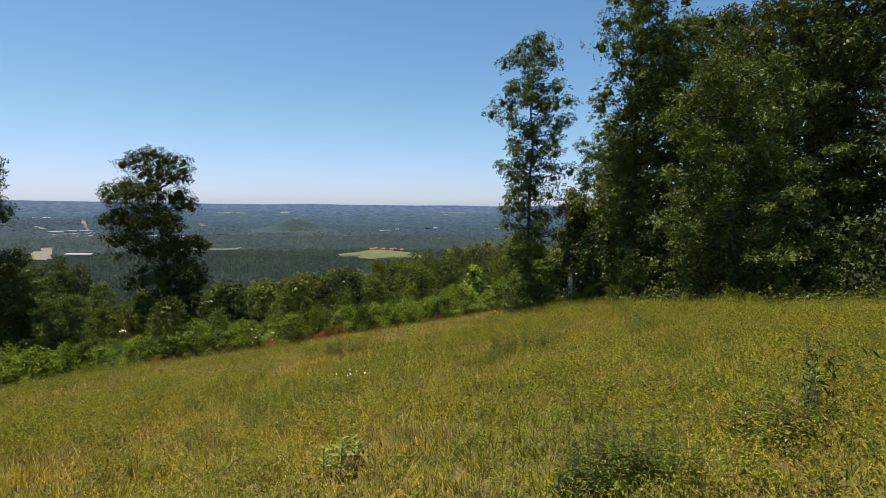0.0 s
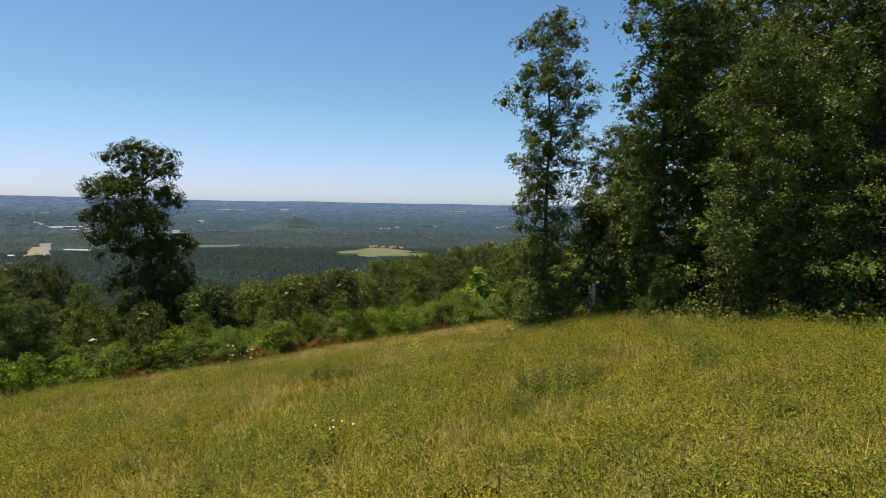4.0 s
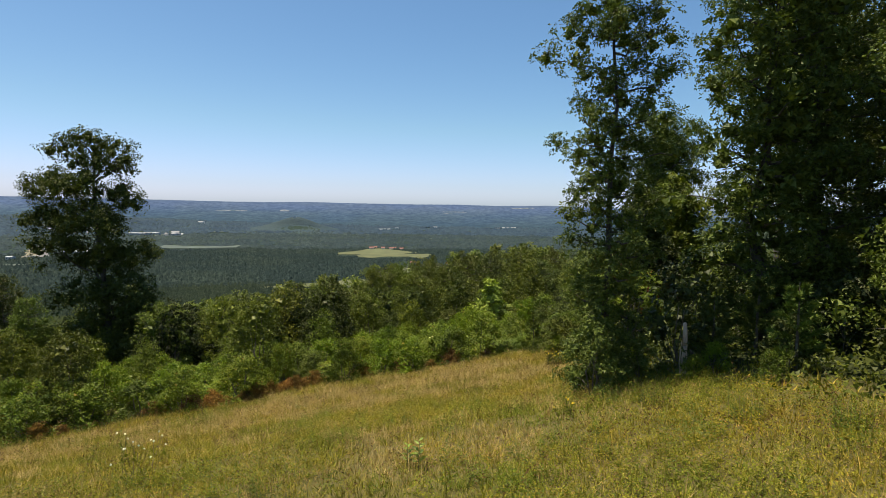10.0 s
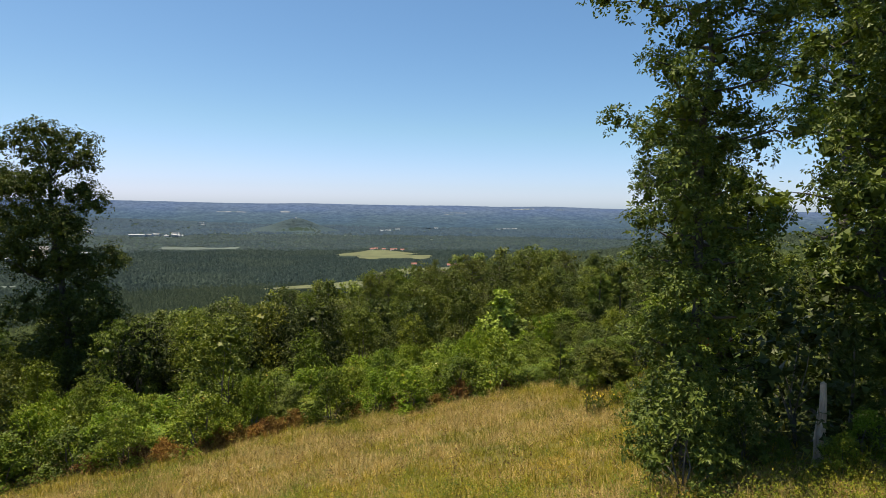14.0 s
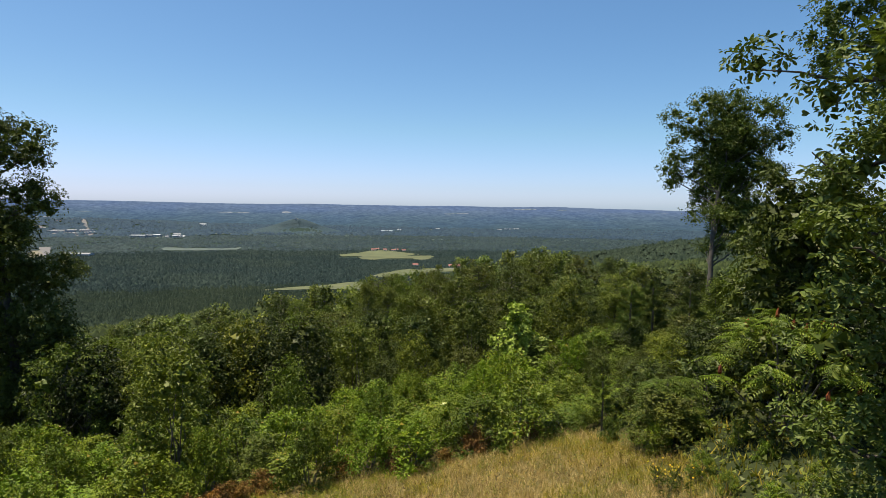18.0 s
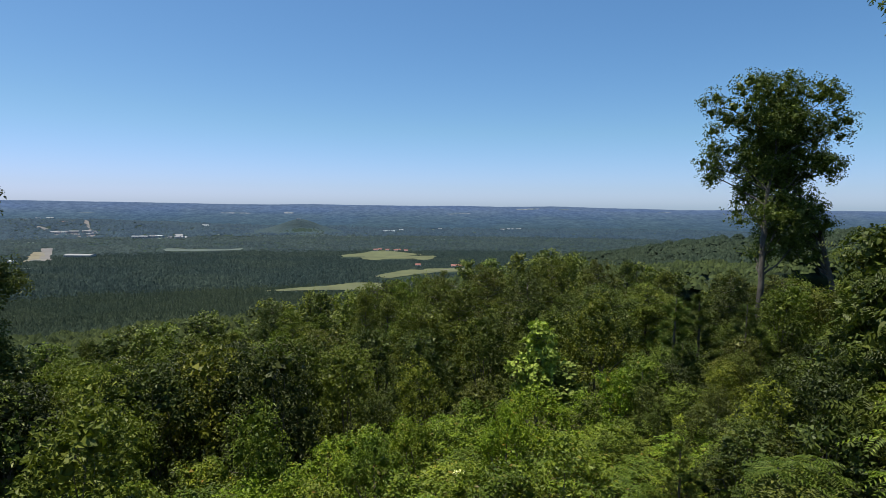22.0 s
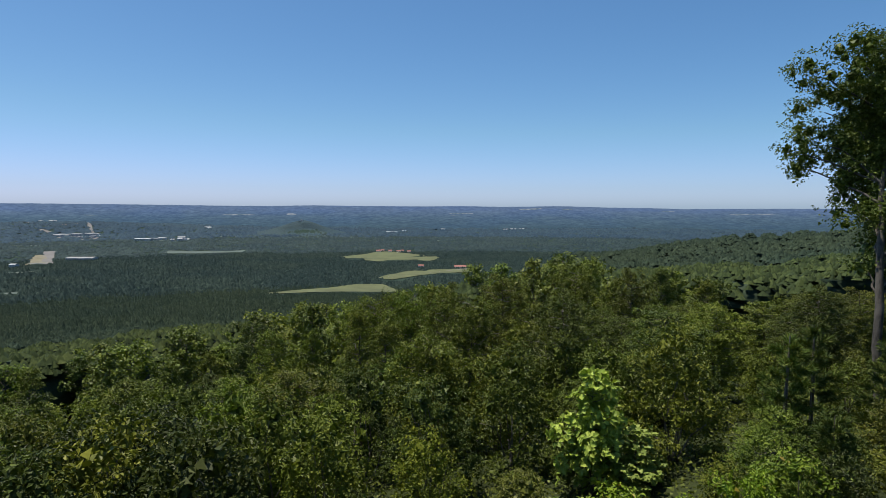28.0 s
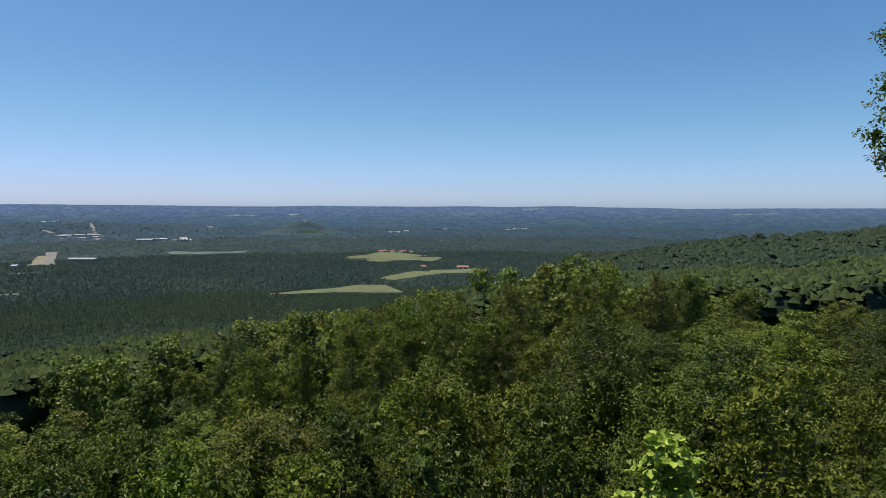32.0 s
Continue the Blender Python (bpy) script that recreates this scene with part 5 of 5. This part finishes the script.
tagged(post, "weathered grey wooden fence post in the undergrowth", "post")
log = base_at("fallen_branch", 6.35, 26.9, land1(6.35, 26.9))
mesh_ob("branch_body", *tube([(-0.45, 0, 0.85), (-0.1, 0.1, 0.55), (0.3, 0.15, 0.25), (0.75, 0.2, 0.02)], [0.03, 0.045, 0.055, 0.06], 7), BARK, log)
tagged(log, "dark dead branch leaning behind the fence post", "branch")

# ---- single plants ----
lime = tree("tulip_sapling", 50, 4.6, 1.3, (1.0, 1.0, 0.85, 0.55, 0.25), 0.1, 30, 2, 6, 0.27, LIME, rise=0.45, lobe=0.45, slim=0.75, droop=0.4, core=0.0, kind="fan3", trunk_r=0.045)
put_top(lime, 2.85, 55.3, -5.6, 4.6, 0, 0.5, 2)
tagged(lime, "bright lime-green tulip sapling with large leaves", "sapling", "tulip saplings")
put_top(copy_thing(lime, Matrix()), 4.1, 54.6, -7.4, 4.6, 110, 0.4, 2)

rng = np.random.default_rng(61)


def sumac(x, y, high, wide, seed, cones):
    """Flat-topped sumac: forked stems, rosettes of feathered leaves, red fruit cones."""
    rng = np.random.default_rng(seed)
    root = base_at("sumac_shrub", x, y, land1(x, y))
    n = 34
    a, r = rng.uniform(0, 2 * np.pi, n), wide * np.sqrt(rng.random(n))
    tips = np.stack([r * np.cos(a), r * np.sin(a), high * (1 - 0.5 * (r / wide) ** 2) + rng.normal(size=n) * 0.2], 1)
    rods = []
    for t in tips[:max(12, cones)]:
        rods.append(mesh_ob("stem", *tube(bend(rng, np.array([t[0] * 0.15, t[1] * 0.15, -0.2]), t, 5, 0.06, 0.2), np.linspace(0.035, 0.012, 5), 5), BARK, root))
    k = 13
    az = rng.uniform(0, 2 * np.pi, n * k)
    d = np.stack([np.cos(az), np.sin(az), rng.uniform(-0.25, 0.5, n * k)], 1)
    mesh_ob("foliage", *fronds(np.repeat(tips, k, 0) - np.array([0, 0, 0.12]) * rng.random((n * k, 1)), d, np.array([0, 0, 1.0]) + rng.normal(size=d.shape) * 0.15, rng.uniform(0.38, 0.62, n * k), 8, 0.14, 0.3, 0.4), SUMAC, root)
    for t, rod in zip(tips[:cones], rods):
        v, f = tube([t + (0, 0, 0.0), t + (0.01, 0, 0.06), t + (0.02, 0.01, 0.15), t + (0.04, 0.01, 0.24)], [0.03, 0.055, 0.045, 0.008], 7)
        v = v + rng.normal(size=v.shape) * 0.007
        mesh_ob("fruit_cone", v, f, RED, rod, "rusty red sumac fruit cone")
    return root


tagged(sumac(7.4, 36.2, 3.1, 1.8, 62, 13), "staghorn sumac with feathery leaves and red fruit cones", "sumac")
tagged(sumac(5.4, 38.2, 1.5, 0.8, 63, 0), "low young sumac with feathery leaves", "sumac")
for n, (ox, oy, otop) in enumerate(((4.9, 37.6, -5.0), (5.4, 40.2, -4.8), (6.6, 41.6, -4.4), (15.3, 56.6, -4.2), (13.6, 55.2, -5.6), (16.6, 57.6, -3.7), (18.0, 57.0, -4.2), (20.5, 57.5, -5.0))):
    put_top(copy_thing(thick[n % 3], Matrix()), ox, oy, otop, 3.6, 77 * n, 0.3, 1.5)

walnut = tree("walnut_sapling", 64, 7.2, 1.7, (0.95, 1.0, 0.95, 0.8, 0.6, 0.3), 0.08, 28, 3, 8, 0.2, SHRUB, rise=0.45, lobe=0.55, droop=0.3, core=0.25, kind="frond", trunk_r=0.06)
tagged(walnut, "young walnut with drooping feathered leaves", "sapling", "walnut saplings")
put(walnut, 8.7, 38.6, 0, 0.94)
for wx, wy, wt, ws in ((10.9, 39.8, 90, 1.0), (10.6, 43.5, 210, 0.85)):
    put(copy_thing(walnut, Matrix()), wx, wy, wt, ws)


def pine(seed, high):
    """A young pine: whorls of boughs thick with needles."""
    rng = np.random.default_rng(seed)
    root = base_at("pine_sapling", 0, 0, 0)
    mesh_ob("trunk", *tube([(0, 0, -0.2), (0.02, 0, high * 0.5), (0, 0.02, high)], [0.05, 0.035, 0.01], 6), BARK, root)
    pos, al = [], []
    for i in range(int(high * 9)):
        z = high * (0.08 + 0.9 * i / (high * 9))
        reach = (high - z) * 0.33 + 0.12
        az = i * 2.4 + rng.normal() * 0.3
        d = np.array([math.cos(az), math.sin(az), 0.45])
        m = 26
        t = rng.uniform(0.15, 1, m)[:, None]
        p = np.array([0, 0, z]) + d * reach * t
        pos.append(np.repeat(p, 9, 0))
        al.append(unit(np.repeat(np.broadcast_to(d, (m, 3)), 9, 0) * 0.9 + rng.normal(size=(m * 9, 3)) * 0.55))
    pos, al = np.concatenate(pos), np.concatenate(al)
    ln = rng.uniform(0.14, 0.24, len(pos))
    mesh_ob("needles", *leaf_cards(pos, al, rng.normal(size=pos.shape), ln, np.full(len(ln), 0.012)), PINE, root)
    return root


pn = pine(70, 2.4)
tagged(pn, "young bushy pine with soft yellow-green needles", "pine", "young pines")
put(pn, 7.0, 27.4, 0, 0.85)
for px, py, pt, ps in ((8.3, 25.6, 70, 0.95), (8.8, 28.4, 160, 1.0), (4.0, 40.6, 30, 0.8), (9.6, 55.5, 200, 1.7), (11.4, 57.0, 20, 1.8), (12.8, 55.0, 250, 1.5), (8.0, 50.5, 100, 1.0), (5.5, 47.8, 100, 0.9)):
    put(copy_thing(pn, Matrix()), px, py, pt, ps)

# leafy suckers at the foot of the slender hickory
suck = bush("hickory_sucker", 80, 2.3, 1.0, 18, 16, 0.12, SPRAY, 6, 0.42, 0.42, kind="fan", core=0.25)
tagged(suck, "leafy hickory sucker growth at a tree's foot", "bush", "hickory suckers")
put(suck, 3.4, 26.5, 0, 0.9)
put(copy_thing(suck, Matrix()), 4.9, 27.3, 120, 0.6)
put(copy_thing(suck, Matrix()), 3.9, 28.9, 230, 0.9)

# withered bush and rusty undergrowth on the meadow's edge
rust = bush("withered_bush", 81, 0.8, 0.55, 12, 34, 0.09, RUST, 6, 0.45, 0.26)
tagged(rust, "small withered rust-brown bush on the meadow edge", "bush", "withered bushes")
put(rust, -4.6, 39.6)
rng = np.random.default_rng(83)
for i in range(26):
    ry_ = 33 + 8 * rng.random() ** 0.7
    rs = rng.uniform(0.5, 0.95)
    put(copy_thing(rust, Matrix()), np.interp(ry_, LEFT_Y, LEFT_X) - rng.uniform(0.0, 0.7), ry_ + rng.uniform(0.0, 0.5), 360 * rng.random(), rs)

# weeds that stand out of the grass
def weed_clump(seed, n, high, wide):
    """A clump of leafy upright stems."""
    rng = np.random.default_rng(seed)
    root = base_at("weed_plant", 0, 0, 0)
    x, y = rng.normal(size=(2, n)) * wide
    h = high * rng.uniform(0.6, 1.1, n)
    for i in range(n):
        mesh_ob("stem", *tube([(x[i], y[i], -0.05), (x[i] * 1.05, y[i] * 1.05, 0.5 * h[i]), (x[i] * 1.1, y[i] * 1.1, 0.95 * h[i])], [0.006, 0.004, 0.002], 4), STEM, root)
    tagged(mesh_ob("leafage", *upright(rng, x, y, 26, h, 0.05, rng.uniform(0.07, 0.11, n), lambda x, y: 0 * x), SHRUB, root), kind="stuff")
    return root


dark_weed = weed_clump(82, 16, 0.55, 0.16)
tagged(dark_weed, "bushy dark green meadow weed", "weed", "standing meadow weeds")
put(dark_weed, 1.75, 6.1, 0, 1.15)
spots = [(1.45, 5.9, 0.95), (2.1, 6.3, 1.05), (2.45, 6.0, 0.9), (3.7, 6.6, 1.1), (4.1, 6.5, 0.9), (1.2, 13.3, 0.7), (1.6, 14.6, 1.2), (2.3, 14.3, 1.1), (2.8, 15.0, 1.0), (5.4, 15.5, 1.2), (-0.4, 15.5, 0.5),
         (-3.7, 20.2, 1.1), (-3.0, 20.0, 0.9), (0.9, 18.4, 0.9), (-4.8, 27, 0.5), (-1.6, 26.3, 0.5), (-2.2, 12.4, 0.9), (-3.8, 11.5, 0.9), (-5.6, 13.1, 0.8), (4.8, 11.5, 0.5), (1.3, 13.1, 0.5), (6.4, 20.9, 1.0), (5.2, 22.0, 0.9),
         (4.2, 24.4, 0.8), (-6.2, 16.2, 0.7), (2.2, 21.0, 0.6), (3.5, 18.2, 0.7)]
for sx_, sy_, ss in spots:
    put(copy_thing(dark_weed, Matrix()), sx_, sy_, 137 * sx_, ss)


def stalks(name, seed, n, high, wide, tip_m, tip, leaf_m, label, lean=0.25):
    """Tall thin stalks with narrow leaves and small heads."""
    rng = np.random.default_rng(seed)
    root = base_at(name, 0, 0, 0)
    st, pos, al, heads = [], [], [], []
    for i in range(n):
        b = rng.normal(size=3) * wide * 0.4 * np.array([1, 1, 0])
        e = b + rng.normal(size=3) * lean * high * np.array([1, 1, 0]) + np.array([0, 0, high * rng.uniform(0.65, 1.05)])
        p = bend(rng, b, e, 5, 0.02)
        st.append(tube(p, np.linspace(0.007, 0.003, 5), 4))
        t = rng.uniform(0.1, 0.9, 12)
        pos.append(np.stack([np.interp(t, np.linspace(0, 1, 5), p[:, k]) for k in range(3)], 1))
        al.append(rng.normal(size=(12, 3)) + np.array([0, 0, 0.3]))
        heads.append(e)
    rods = [mesh_ob("stalk", *w, STEM, root) for w in st]
    pos, al = np.concatenate(pos), np.concatenate(al)
    ln = rng.uniform(0.08, 0.16, len(pos))
    tagged(mesh_ob("leafage", *leaf_cards(pos, al, rng.normal(size=pos.shape) + np.array([0, 0, 1.0]), ln, ln * 0.25), leaf_m, root), kind="stuff")
    for e, rod in zip(heads, rods):
        v, f = cores(rng, np.array([e]), np.array([tip]))
        mesh_ob("flower_head", v, f, tip_m, rod)
    return tagged(root, label, "weed")


put(stalks("thistle", 90, 16, 1.15, 0.5, FLOWER, 0.026, WEED, "dry thistle stalks with white seed heads"), -7.3, 23.3)
put(stalks("mullein", 91, 9, 1.15, 0.3, STEM, 0.02, SHRUB, "tall grey-green stalks with dry tops", 0.12), 4.55, 6.9)
put(stalks("daisy", 92, 5, 0.5, 0.2, YELLOW, 0.028, WEED, "yellow wildflowers in the grass"), 2.2, 23.9)
put(stalks("goldenrod", 93, 26, 0.6, 0.7, YELLOW, 0.024, SHRUB, "patch of yellow-flowered weeds at the bushes"), 4.1, 34.9)
put(stalks("white_wildflower", 94, 6, 0.55, 0.4, FLOWER, 0.022, WEED, "small white wildflowers in the grass"), -2.1, 12.8)


def broadleaf(seed, high):
    """A single-stemmed plant with large pale leaves in pairs."""
    rng = np.random.default_rng(seed)
    root = base_at("milkweed", 0, 0, 0)
    mesh_ob("stem", *tube([(0, 0, -0.05), (0.02, 0.01, 0.5 * high), (0.03, 0, high)], [0.009, 0.007, 0.004], 5), STEM, root)
    for i in range(7):
        z = high * (0.25 + 0.72 * i / 6)
        for side in (0, math.pi):
            a = 1.57 * i + side + rng.normal() * 0.2
            d = np.array([[math.cos(a), math.sin(a), 0.45]])
            ln = np.array([0.19 * (1.1 - 0.4 * i / 6)])
            mesh_ob("leaf", *leaf_cards(np.array([[0.01, 0.0, z]]), d, np.array([[0, 0, 1.0]]), ln, ln * 0.5, oval=True), LIME, root)
    return root


milk = broadleaf(96, 0.55)
tagged(milk, "pale green broad-leaved milkweed in the grass", "weed", "milkweeds")
put(milk, -1.35, 7.6)
for mx, my, mt, ms in ((-1.2, 7.9, 70, 0.8), (-1.6, 7.8, 130, 0.7), (-1.1, 21.8, 40, 1.0), (-1.3, 22.0, 160, 0.8), (4.9, 7.6, 20, 0.9)):
    put(copy_thing(milk, Matrix()), mx, my, mt, ms)

brush = base_at("brush_pile", 14.7, 22.0, land1(14.7, 22.0))
rng = np.random.default_rng(97)
for i in range(16):
    a, r = rng.uniform(0, 6.28), rng.uniform(0.1, 0.9)
    foot = np.array([r * math.cos(a), 0.5 * r * math.sin(a), 0.0])
    head = foot + np.array([rng.normal() * 0.6, rng.normal() * 0.3, rng.uniform(0.6, 1.5)])
    mesh_ob("twig", *tube(bend(rng, foot, head, 6, 0.06), np.linspace(0.022, 0.006, 6), 5), WEATHERED, brush)
tagged(brush, "pile of bare dead twigs at the trees' feet", "brush")


def umbel(x, y, top):
    root = base_at("elder_blossom", x, y, top)
    rng = np.random.default_rng(95)
    a, r = rng.uniform(0, 2 * np.pi, 70), 0.17 * np.sqrt(rng.random(70))
    c = np.stack([r * np.cos(a), r * np.sin(a), -0.5 * r * r / 0.17 + rng.normal(size=70) * 0.008], 1)
    mesh_ob("blossom", *leaf_cards(c, rng.normal(size=c.shape) * np.array([1, 1, 0.2]), np.array([0, 0, 1.0]) + rng.normal(size=c.shape) * 0.2, np.full(70, 0.05), np.full(70, 0.045)), FLOWER, root)
    mesh_ob("stalk", *tube([(0, 0, -1.0), (0.02, 0, -0.5), (0, 0, 0)], [0.01, 0.008, 0.006], 4), STEM, root)
    return tagged(root, "flat white elder blossom above the brambles", "flower", "elder blossoms")


umbel(-18.25, 33.1, -7.25)
umbel(-1.2, 42.4, -7.15)
